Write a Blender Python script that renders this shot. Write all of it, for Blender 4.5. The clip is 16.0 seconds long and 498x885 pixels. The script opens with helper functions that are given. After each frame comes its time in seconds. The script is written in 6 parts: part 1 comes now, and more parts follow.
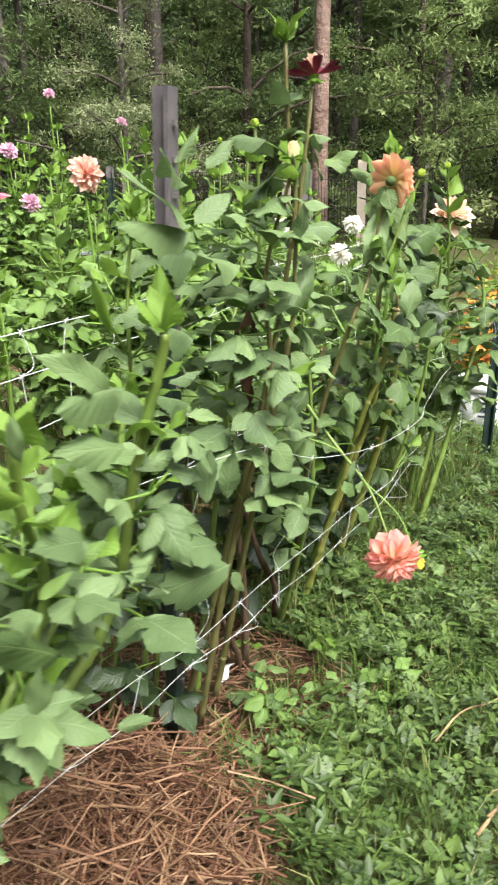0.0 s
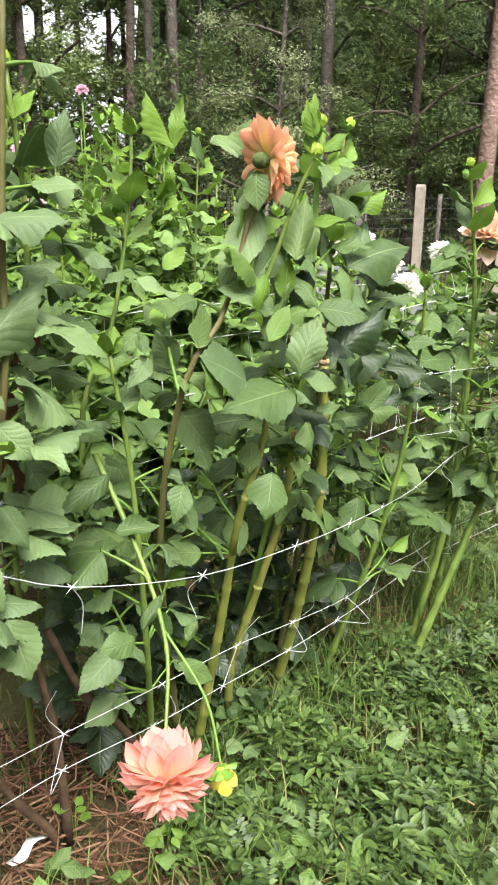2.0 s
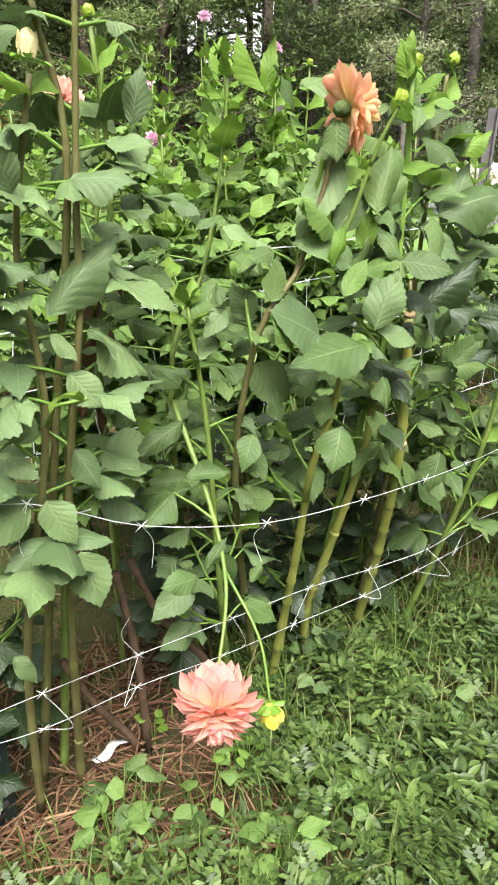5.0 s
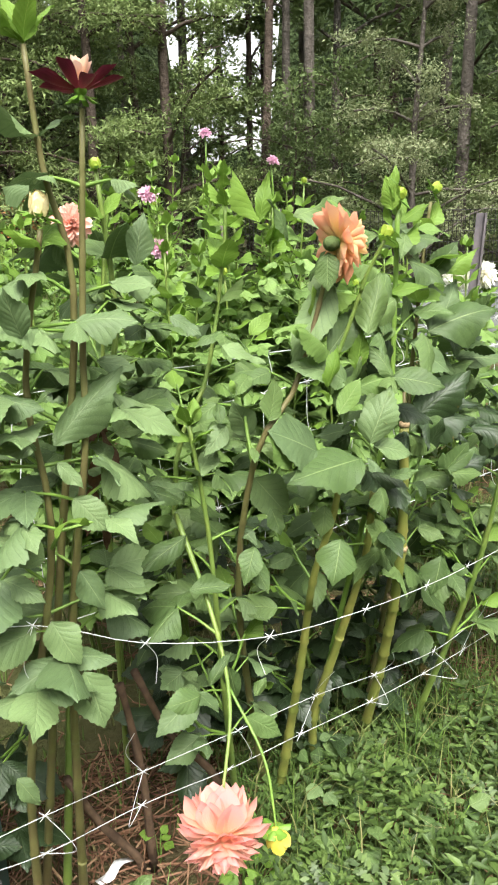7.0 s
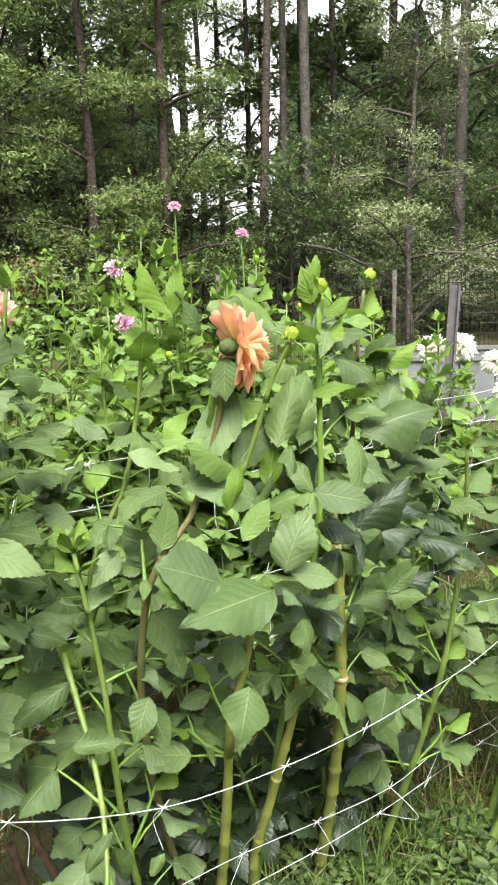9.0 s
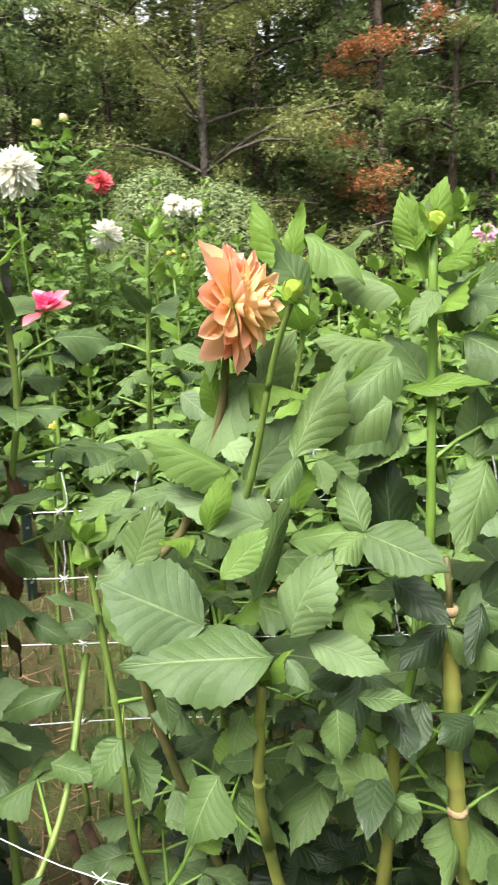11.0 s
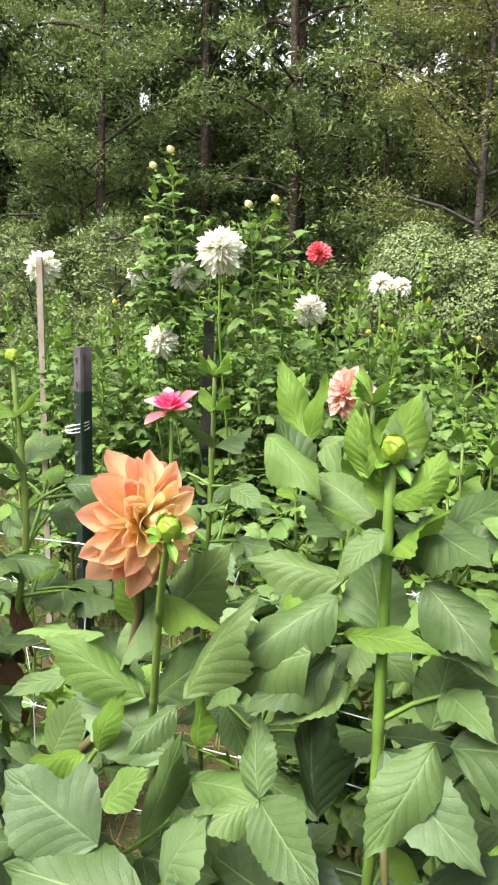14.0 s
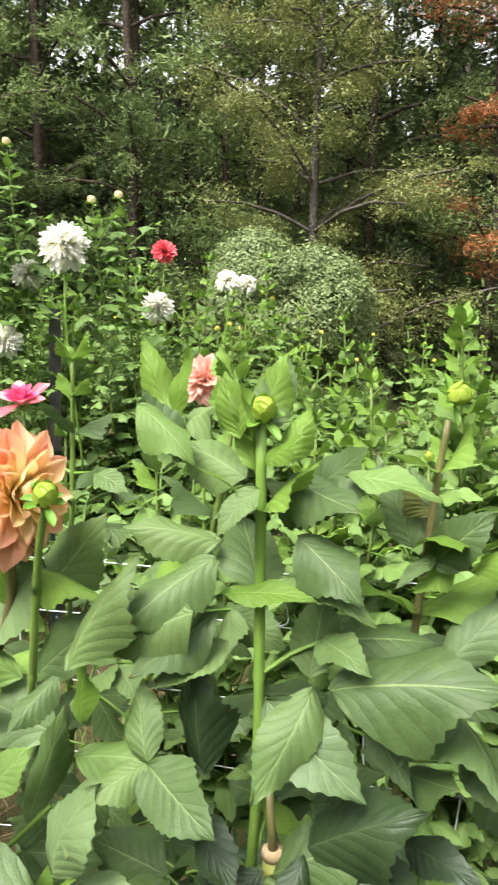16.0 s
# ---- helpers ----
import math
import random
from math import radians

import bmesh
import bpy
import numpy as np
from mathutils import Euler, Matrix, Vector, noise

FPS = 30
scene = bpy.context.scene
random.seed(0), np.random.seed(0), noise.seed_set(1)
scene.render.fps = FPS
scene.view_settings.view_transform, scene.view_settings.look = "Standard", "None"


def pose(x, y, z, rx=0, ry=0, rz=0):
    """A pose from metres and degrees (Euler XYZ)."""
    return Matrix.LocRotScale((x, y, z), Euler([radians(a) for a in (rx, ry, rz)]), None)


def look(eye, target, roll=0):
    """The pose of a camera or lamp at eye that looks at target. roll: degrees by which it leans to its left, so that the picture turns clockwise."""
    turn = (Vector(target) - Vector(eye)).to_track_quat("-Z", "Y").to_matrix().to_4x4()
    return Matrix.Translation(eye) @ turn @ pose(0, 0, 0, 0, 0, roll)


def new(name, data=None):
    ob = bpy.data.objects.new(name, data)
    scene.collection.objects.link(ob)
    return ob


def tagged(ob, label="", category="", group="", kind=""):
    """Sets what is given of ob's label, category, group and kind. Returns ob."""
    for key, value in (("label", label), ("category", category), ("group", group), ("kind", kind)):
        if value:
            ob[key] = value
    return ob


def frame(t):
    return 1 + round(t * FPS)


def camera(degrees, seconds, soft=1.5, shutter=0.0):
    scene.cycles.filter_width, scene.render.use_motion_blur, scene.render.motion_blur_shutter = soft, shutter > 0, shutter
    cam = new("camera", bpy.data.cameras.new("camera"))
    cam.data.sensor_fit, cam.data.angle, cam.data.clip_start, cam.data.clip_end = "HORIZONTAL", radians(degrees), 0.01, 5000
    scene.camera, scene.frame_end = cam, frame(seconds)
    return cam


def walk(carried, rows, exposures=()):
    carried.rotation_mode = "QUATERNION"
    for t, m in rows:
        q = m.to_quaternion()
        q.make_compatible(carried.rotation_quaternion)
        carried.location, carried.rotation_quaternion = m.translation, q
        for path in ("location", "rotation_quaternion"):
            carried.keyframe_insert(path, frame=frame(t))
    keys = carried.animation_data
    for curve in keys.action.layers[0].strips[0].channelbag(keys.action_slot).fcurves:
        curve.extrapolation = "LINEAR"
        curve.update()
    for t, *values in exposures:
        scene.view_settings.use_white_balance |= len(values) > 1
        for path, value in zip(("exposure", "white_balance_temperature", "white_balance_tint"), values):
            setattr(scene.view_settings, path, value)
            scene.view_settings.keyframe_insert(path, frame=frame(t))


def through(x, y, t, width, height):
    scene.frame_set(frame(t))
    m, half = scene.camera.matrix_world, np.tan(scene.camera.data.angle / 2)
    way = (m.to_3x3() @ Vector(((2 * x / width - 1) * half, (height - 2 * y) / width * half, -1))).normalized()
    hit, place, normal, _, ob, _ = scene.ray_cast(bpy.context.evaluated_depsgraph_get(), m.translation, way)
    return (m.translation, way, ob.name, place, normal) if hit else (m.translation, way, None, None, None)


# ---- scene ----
cam = camera(37.2, 16.0, soft=1.9, shutter=0.2)
PATH = [
    (0, (-0.918, -0.838, 1.181), (0.606, 0.252, 0.482), -0.9),
    (0.5, (-0.709, -0.935, 1.147), (0.805, 0.177, 0.459), 0.3),
    (1, (-0.447, -0.922, 1.118), (1.03, 0.248, 0.445), 0.6),
    (1.5, (-0.271, -0.877, 1.113), (1.11, 0.415, 0.46), 0.6),
    (2, (-0.118, -0.91, 1.104), (1.126, 0.524, 0.475), 0.7),
    (2.5, (-0.061, -0.943, 1.095), (1.081, 0.576, 0.473), 0.4),
    (3, (-0.058, -0.943, 1.088), (1.028, 0.59, 0.401), 0.8),
    (3.5, (-0.055, -0.924, 1.045), (0.96, 0.606, 0.251), 1.0),
    (5.8, (-0.065, -0.978, 1.178), (0.85, 0.616, 0.39), 0.2),
    (6, (-0.064, -0.978, 1.177), (0.851, 0.635, 0.429), -0.0),
    (6.5, (-0.067, -0.976, 1.182), (0.862, 0.663, 0.512), -0.6),
    (7, (-0.059, -0.976, 1.197), (0.899, 0.673, 0.592), -1.3),
    (7.5, (-0.054, -0.973, 1.21), (0.938, 0.679, 0.673), -1.7),
    (8, (-0.02, -0.967, 1.233), (0.987, 0.688, 0.736), -2.1),
    (8.2, (0.006, -0.966, 1.239), (1.012, 0.694, 0.756), -2.2),
    (10.3, (0.49, -0.776, 1.205), (0.974, 1.113, 0.76), 0.4),
    (10.5, (0.551, -0.768, 1.189), (0.86, 1.156, 0.739), 0.3),
    (11, (0.652, -0.766, 1.181), (0.405, 1.164, 0.72), -2.5),
    (11.5, (0.793, -0.679, 1.173), (0.322, 1.208, 0.705), -0.3),
    (12, (0.907, -0.637, 1.169), (0.37, 1.234, 0.708), 0.4),
    (12.5, (0.988, -0.625, 1.18), (0.397, 1.23, 0.724), 1.0),
    (13, (0.956, -0.603, 1.208), (0.29, 1.234, 0.779), 1.5),
    (13.5, (0.905, -0.592, 1.273), (0.104, 1.198, 0.881), 1.3),
    (14, (0.887, -0.594, 1.31), (-0.02, 1.153, 0.955), 1.1),
    (14.5, (0.878, -0.578, 1.323), (-0.057, 1.159, 0.994), 1.2),
    (15, (0.869, -0.585, 1.314), (-0.028, 1.174, 0.994), 1.2),
    (15.5, (0.858, -0.6, 1.297), (0.084, 1.216, 0.974), 0.5),
    (16, (0.876, -0.615, 1.28), (0.346, 1.285, 0.946), 0.7),
]
walk(cam, [(t, look(eye, target, roll)) for t, eye, target, roll in PATH])

# ---- world and light: a bright overcast sky ----
SUN_UP, SUN_TURN = radians(57), radians(200)
world = bpy.data.worlds.new("overcast_sky")
scene.world = world
world.use_nodes = True
wn, wl = world.node_tree.nodes, world.node_tree.links
sky = wn.new("ShaderNodeTexSky")
sky.sky_type, sky.sun_disc = "NISHITA", False
sky.sun_elevation, sky.sun_rotation = SUN_UP, SUN_TURN
sky.air_density, sky.dust_density = 1.0, 4.0
grey = wn.new("ShaderNodeHueSaturation")
grey.inputs["Saturation"].default_value = 0.1
wl.new(sky.outputs["Color"], grey.inputs["Color"])
wl.new(grey.outputs["Color"], wn["Background"].inputs["Color"])
wn["Background"].inputs["Strength"].default_value = 0.108
sun = new("sun", bpy.data.lights.new("sun", "SUN"))
sun.data.energy, sun.data.angle, sun.data.color = 1.5, radians(28), (1.0, 0.96, 0.9)
sun.matrix_world = look((0, 0, 20), (20 / math.tan(SUN_UP) * -math.sin(SUN_TURN), 20 / math.tan(SUN_UP) * -math.cos(SUN_TURN), 0))
scene.view_settings.exposure = 2.26


# ---- materials ----
class Nodes:
    """A small builder of node materials."""

    def __init__(self, name):
        self.m = bpy.data.materials.new(name)
        self.m.use_nodes = True
        self.t = self.m.node_tree
        self.bsdf = self.t.nodes["Principled BSDF"]
        self.out = self.t.nodes["Material Output"]

    def add(self, kind, **values):
        n = self.t.nodes.new(kind)
        for key, v in values.items():
            n.inputs[key].default_value = v
        return n

    def link(self, a, b):
        self.t.links.new(a, b)

    def noise(self, scale, detail=3.0, rough=0.55, coord="Object"):
        tc = self.add("ShaderNodeTexCoord")
        n = self.add("ShaderNodeTexNoise", Scale=scale, Detail=detail, Roughness=rough)
        self.link(tc.outputs[coord], n.inputs["Vector"])
        return n.outputs["Fac"]

    def math(self, op, a, b=0.5, clamp=False):
        n = self.add("ShaderNodeMath")
        n.operation, n.use_clamp = op, clamp
        for i, v in enumerate((a, b)):
            if isinstance(v, (int, float)):
                n.inputs[i].default_value = v
            else:
                self.link(v, n.inputs[i])
        return n.outputs[0]

    def ramp(self, fac, stops):
        n = self.add("ShaderNodeValToRGB")
        els = n.color_ramp.elements
        while len(els) < len(stops):
            els.new(0.5)
        for e, (p, c) in zip(els, stops):
            e.position, e.color = p, (*c, 1)
        self.link(fac, n.inputs["Fac"])
        return n.outputs["Color"]

    def mix(self, fac, a, b, blend="MIX"):
        n = self.add("ShaderNodeMix")
        n.data_type, n.blend_type = "RGBA", blend
        for sock, v in ((n.inputs[0], fac), (n.inputs[6], a), (n.inputs[7], b)):
            if isinstance(v, (int, float)):
                sock.default_value = v
            elif isinstance(v, tuple):
                sock.default_value = (*v, 1)
            else:
                self.link(v, sock)
        return n.outputs[2]

    def color(self, c, rough=0.5, spec=0.5, metal=0.0):
        if isinstance(c, tuple):
            self.bsdf.inputs["Base Color"].default_value = (*c, 1)
        else:
            self.link(c, self.bsdf.inputs["Base Color"])
        self.bsdf.inputs["Roughness"].default_value = rough
        self.bsdf.inputs["Specular IOR Level"].default_value = spec
        self.bsdf.inputs["Metallic"].default_value = metal
        return self

    def bump(self, height, strength=0.4, distance=0.01):
        n = self.add("ShaderNodeBump", Strength=strength, Distance=distance)
        self.link(height, n.inputs["Height"])
        self.link(n.outputs["Normal"], self.bsdf.inputs["Normal"])
        return self

    def glow_through(self, c, amount):
        """Light that comes through thin tissue."""
        tr, mx = self.add("ShaderNodeBsdfTranslucent"), self.add("ShaderNodeMixShader", Fac=amount)
        if isinstance(c, tuple):
            tr.inputs["Color"].default_value = (*c, 1)
        else:
            self.link(c, tr.inputs["Color"])
        self.link(self.bsdf.outputs[0], mx.inputs[1])
        self.link(tr.outputs[0], mx.inputs[2])
        self.link(mx.outputs[0], self.out.inputs["Surface"])
        return self

    def chance(self):
        """A number that differs from piece to piece, joined or not."""
        a = self.add("ShaderNodeObjectInfo").outputs["Random"]
        b = self.add("ShaderNodeNewGeometry").outputs["Random Per Island"]
        return self.math("FRACT", self.math("ADD", a, b), 0.0)


def leaf_material(name, dark, mid, light, vein, rough=0.52, through=0.2, veins=True, spots=0.0, spec=0.32):
    n = Nodes(name)
    c = n.ramp(n.chance(), [(0.0, dark), (0.5, mid), (1.0, light)])
    c = n.mix(n.math("MULTIPLY", n.noise(3.0, 3.0), 0.4), c, dark)
    fine = n.noise(6.0, 5.0, 0.7)
    c = n.mix(n.math("MULTIPLY", n.math("SUBTRACT", fine, 0.45), 1.1, True), c, light)
    speck = n.noise(38.0, 3.0, 0.7)
    c = n.mix(n.math("MULTIPLY", n.math("SUBTRACT", speck, 0.42), 0.9, True), c, dark)
    if veins:
        uv = n.add("ShaderNodeUVMap")
        sep = n.add("ShaderNodeSeparateXYZ")
        n.link(uv.outputs[0], sep.inputs[0])
        across = n.math("ABSOLUTE", n.math("SUBTRACT", sep.outputs[0], 0.5), 0.0)
        rib = n.math("LESS_THAN", across, 0.013)
        curve = n.math("MULTIPLY", across, n.math("SUBTRACT", 1.15, across))
        slant = n.math("ADD", n.math("SUBTRACT", sep.outputs[1], n.math("MULTIPLY", curve, 0.7)), n.math("MULTIPLY", n.noise(4.0, 2.0), 0.03))
        wave = n.math("ABSOLUTE", n.math("SUBTRACT", n.math("FRACT", n.math("MULTIPLY", slant, 8.0), 0.0), 0.5), 0.0)
        side = n.math("LESS_THAN", wave, 0.05)
        c = n.mix(n.math("MULTIPLY", side, 0.36), c, dark)
        c = n.mix(n.math("MULTIPLY", rib, 0.55), c, vein)
        quilt = n.math("MULTIPLY", n.math("SQRT", n.math("MULTIPLY", wave, 2.0)), 1.9)
        gutter = n.math("MULTIPLY", n.math("MINIMUM", across, 0.05), 30.0)
        grain = n.math("ADD", n.math("MULTIPLY", n.noise(14.0, 4.0, 0.7), 1.6), n.math("MULTIPLY", n.noise(48.0, 3.0, 0.7), 1.6))
        n.bump(n.math("ADD", n.math("ADD", quilt, gutter), grain), 0.4, 0.0008)
    if spots:
        c = n.mix(n.math("MULTIPLY", n.math("GREATER_THAN", n.noise(5.0, 4.0), 0.69), spots), c, (0.2, 0.12, 0.03))
    n.color(c, rough, spec).glow_through(c, through)
    return n.m


def plain(name, a, b, scale=20.0, rough=0.6, spec=0.4, bump=0.3, through=0.0, dist=0.004):
    n = Nodes(name)
    f = n.noise(scale, 4.0)
    c = n.mix(n.math("MULTIPLY", n.math("SUBTRACT", f, 0.25), 2.0, True), a, b)
    n.color(c, rough, spec).bump(n.noise(scale * 3, 3.0), bump, dist)
    if through:
        n.glow_through(c, through)
    return n.m


def varied(name, stops, rough=0.6, spec=0.3, through=0.0, scale=0.0):
    n = Nodes(name)
    k = n.chance()
    if scale:
        k = n.math("ADD", n.math("MULTIPLY", k, 0.5), n.math("MULTIPLY", n.noise(scale, 3.0), 0.5))
    c = n.ramp(k, stops)
    n.color(c, rough, spec)
    if through:
        n.glow_through(c, through)
    return n.m


def petal_material(name, base, mid, tip, through=0.35, streak=0.25):
    """Petal colour runs from its foot to its tip."""
    n = Nodes(name)
    sep = n.add("ShaderNodeSeparateXYZ")
    n.link(n.add("ShaderNodeUVMap").outputs[0], sep.inputs[0])
    f = n.math("ADD", sep.outputs[1], n.math("MULTIPLY", n.math("SUBTRACT", n.chance(), 0.5), 0.35), True)
    c = n.ramp(f, [(0.2, base), (0.58, mid), (0.95, tip)])
    lines = n.math("ABSOLUTE", n.math("SINE", n.math("MULTIPLY", sep.outputs[0], 40.0), 0.0), 0.0)
    c = n.mix(n.math("MULTIPLY", lines, streak), c, mid)
    n.color(c, 0.55, 0.25).glow_through(c, through).bump(lines, 0.15, 0.002)
    return n.m


LEAF = leaf_material("leaf_green", (0.0505, 0.0871, 0.0262), (0.0828, 0.139, 0.0414), (0.133, 0.203, 0.0607), (0.21, 0.281, 0.11), spots=0.3, through=0.17)
LEAF_BLUE = leaf_material("leaf_blue_green", (0.0802, 0.128, 0.0526), (0.125, 0.189, 0.0735), (0.179, 0.261, 0.103), (0.22, 0.287, 0.134), through=0.18)
LEAF_YOUNG = leaf_material("leaf_young", (0.109, 0.198, 0.025), (0.152, 0.267, 0.037), (0.204, 0.336, 0.055), (0.265, 0.396, 0.09), through=0.36)
LEAF_FRESH = leaf_material("leaf_fresh", (0.097, 0.17, 0.0417), (0.147, 0.242, 0.0582), (0.203, 0.319, 0.0863), (0.26, 0.351, 0.126), through=0.3)
# dark from age, and darkened further for the shade under the canopy
LEAF_DEEP = leaf_material("leaf_old_shaded", (0.0149, 0.0291, 0.0103), (0.0242, 0.0448, 0.0149), (0.0391, 0.0672, 0.023), (0.0713, 0.101, 0.0437), rough=0.42, spots=0.4, through=0.08, spec=0.38)
LEAF_DRY = leaf_material("leaf_withered", (0.06, 0.03, 0.015), (0.12, 0.06, 0.03), (0.2, 0.11, 0.06), (0.1, 0.05, 0.03), rough=0.8, through=0.1)
STEM_OLD = plain("stem_old", (0.14, 0.19, 0.035), (0.26, 0.24, 0.06), 14.0, 0.5)
STEM = plain("stem_green", (0.09, 0.16, 0.03), (0.16, 0.21, 0.045), 14.0, 0.5)
STEM_YOUNG = plain("stem_young", (0.1, 0.19, 0.03), (0.17, 0.28, 0.05), 20.0, 0.45, through=0.08)
STEM_BROWN = plain("stem_brown", (0.095, 0.068, 0.03), (0.14, 0.15, 0.045), 16.0, 0.55)
STALK_DEAD = plain("stalk_dead", (0.045, 0.028, 0.018), (0.14, 0.09, 0.055), 30.0, 0.85, 0.2, 0.6)
STALK_PALE = plain("stalk_pale", (0.16, 0.1, 0.055), (0.34, 0.25, 0.13), 25.0, 0.85, 0.2, 0.5)
CUT = plain("stem_cut", (0.26, 0.18, 0.09), (0.42, 0.31, 0.18), 90.0, 0.8)
PEACH = petal_material("petal_peach", (0.882, 0.68, 0.272), (0.873, 0.535, 0.312), (0.864, 0.408, 0.288), through=0.4)
CORAL = petal_material("petal_coral", (0.9, 0.6, 0.36), (0.88, 0.48, 0.37), (0.86, 0.41, 0.4), through=0.5)
GOLD = petal_material("petal_gold", (0.882, 0.731, 0.256), (0.873, 0.679, 0.32), (0.864, 0.557, 0.336), through=0.4)
PALE = petal_material("petal_pale_peach", (0.846, 0.637, 0.4), (0.846, 0.578, 0.416), (0.855, 0.663, 0.544))
BLUSH = petal_material("petal_blush", (0.827, 0.468, 0.328), (0.827, 0.468, 0.377), (0.836, 0.578, 0.492))
WHITE = petal_material("petal_white", (0.82, 0.79, 0.56), (0.88, 0.87, 0.79), (0.89, 0.88, 0.83), through=0.45, streak=0.1)
PINK = petal_material("petal_pink", (0.82, 0.22, 0.26), (0.86, 0.27, 0.34), (0.88, 0.4, 0.42))
RED = petal_material("petal_red", (0.68, 0.09, 0.072), (0.714, 0.09, 0.117), (0.731, 0.198, 0.216))
MAGENTA = petal_material("petal_magenta", (0.7, 0.1, 0.18), (0.75, 0.07, 0.22), (0.82, 0.22, 0.38))
MAROON = petal_material("petal_maroon", (0.16, 0.02, 0.035), (0.07, 0.005, 0.016), (0.09, 0.007, 0.022), through=0.2)
LILAC = petal_material("petal_lilac", (0.702, 0.51, 0.598), (0.702, 0.408, 0.546), (0.738, 0.527, 0.634))
BUD = plain("bud_green", (0.2, 0.32, 0.03), (0.34, 0.42, 0.06), 40.0, 0.45, through=0.1)
BUD_YELLOW = plain("bud_yellow", (0.6, 0.48, 0.05), (0.7, 0.6, 0.12), 60.0, 0.5, through=0.1)
BUD_CREAM = plain("bud_cream", (0.62, 0.5, 0.22), (0.75, 0.66, 0.38), 60.0, 0.5, through=0.1)
SEPAL = plain("sepal_green", (0.09, 0.2, 0.02), (0.16, 0.3, 0.04), 40.0, 0.5, through=0.15)
STRING = plain("net_string", (0.46, 0.48, 0.48), (0.58, 0.59, 0.58), 80.0, 0.45, bump=0.1)
POST_PAINT = plain("post_paint", (0.008, 0.02, 0.016), (0.02, 0.034, 0.028), 18.0, 0.45, bump=0.25, dist=0.002)
POST_WORN = plain("post_worn", (0.06, 0.056, 0.062), (0.14, 0.12, 0.125), 25.0, 0.6, bump=0.25, dist=0.002)
STUD = plain("stud_worn", (0.07, 0.065, 0.06), (0.16, 0.15, 0.14), 90.0, 0.6)
STRAW = varied("straw", [(0, (0.0533, 0.0239, 0.0128)), (0.35, (0.117, 0.0533, 0.0277)), (0.7, (0.186, 0.102, 0.0559)), (1, (0.257, 0.166, 0.0954))], 0.75)
WEED = varied("weed_leaf", [(0, (0.016, 0.0315, 0.00775)), (0.45, (0.0485, 0.0856, 0.0201)), (0.8, (0.113, 0.177, 0.0407)), (1, (0.192, 0.265, 0.0724))], 0.5, 0.4, 0.22, 4.0)
GRASS = varied("grass_blade", [(0, (0.0585, 0.109, 0.0221)), (0.6, (0.117, 0.195, 0.0396)), (1, (0.251, 0.232, 0.103))], 0.55, 0.3, 0.25)
BARK = plain("bark", (0.035, 0.026, 0.02), (0.09, 0.07, 0.055), 7.0, 0.9, 0.15, 0.8, dist=0.05)
BARK_RED = plain("bark_reddish", (0.12, 0.075, 0.06), (0.26, 0.18, 0.15), 7.0, 0.9, 0.15, 0.8, dist=0.05)
BARK_GREY = plain("bark_grey", (0.05, 0.043, 0.036), (0.12, 0.105, 0.09), 7.0, 0.9, 0.15, 0.8, dist=0.05)
TREE_DARK = varied("tree_leaf_dark", [(0, (0.0642, 0.0961, 0.0366)), (0.5, (0.0983, 0.139, 0.0491)), (1, (0.124, 0.171, 0.0585))], 0.55, 0.18, 0.3, 0.6)
TREE_MID = varied("tree_leaf_mid", [(0, (0.116, 0.165, 0.0585)), (0.5, (0.173, 0.23, 0.0832)), (1, (0.21, 0.272, 0.0966))], 0.55, 0.18, 0.3, 0.6)
TREE_PALE = varied("tree_leaf_pale", [(0, (0.144, 0.166, 0.0848)), (0.5, (0.212, 0.248, 0.127)), (1, (0.288, 0.33, 0.177))], 0.55, 0.2, 0.25, 0.6)
TREE_OLIVE = varied("tree_leaf_olive", [(0, (0.156, 0.176, 0.0661)), (0.5, (0.216, 0.24, 0.0835)), (1, (0.265, 0.281, 0.0983))], 0.55, 0.2, 0.3, 0.6)
TREE_VINE = varied("vine_leaf_pale", [(0, (0.114, 0.157, 0.0551)), (0.5, (0.176, 0.228, 0.0855)), (1, (0.257, 0.318, 0.133))], 0.5, 0.35, 0.2, 2.0)
# dark green that paints shade inside the thicket and at a flower's base
SHADE_GREEN = plain("shade_green", (0.04, 0.06, 0.022), (0.1, 0.14, 0.05), 30.0, 0.9, 0.1, 0.9)
TREE_RED = varied("tree_leaf_red", [(0.0, (0.26, 0.17, 0.06)), (0.45, (0.48, 0.2, 0.09)), (1.0, (0.62, 0.2, 0.1))], 0.6, 0.3, 0.35, 0.6)


def ground_material():
    n = Nodes("earth_and_grass")
    big, fine = n.noise(1.3, 4.0), n.noise(45.0, 5.0, 0.7)
    c = n.mix(n.math("MULTIPLY", n.math("SUBTRACT", big, 0.35), 2.5, True), (0.1, 0.075, 0.04), (0.085, 0.14, 0.03))
    c = n.mix(n.math("MULTIPLY", fine, 0.7), c, (0.03, 0.028, 0.014))
    n.color(c, 0.95, 0.1).bump(fine, 0.8, 0.03)
    return n.m


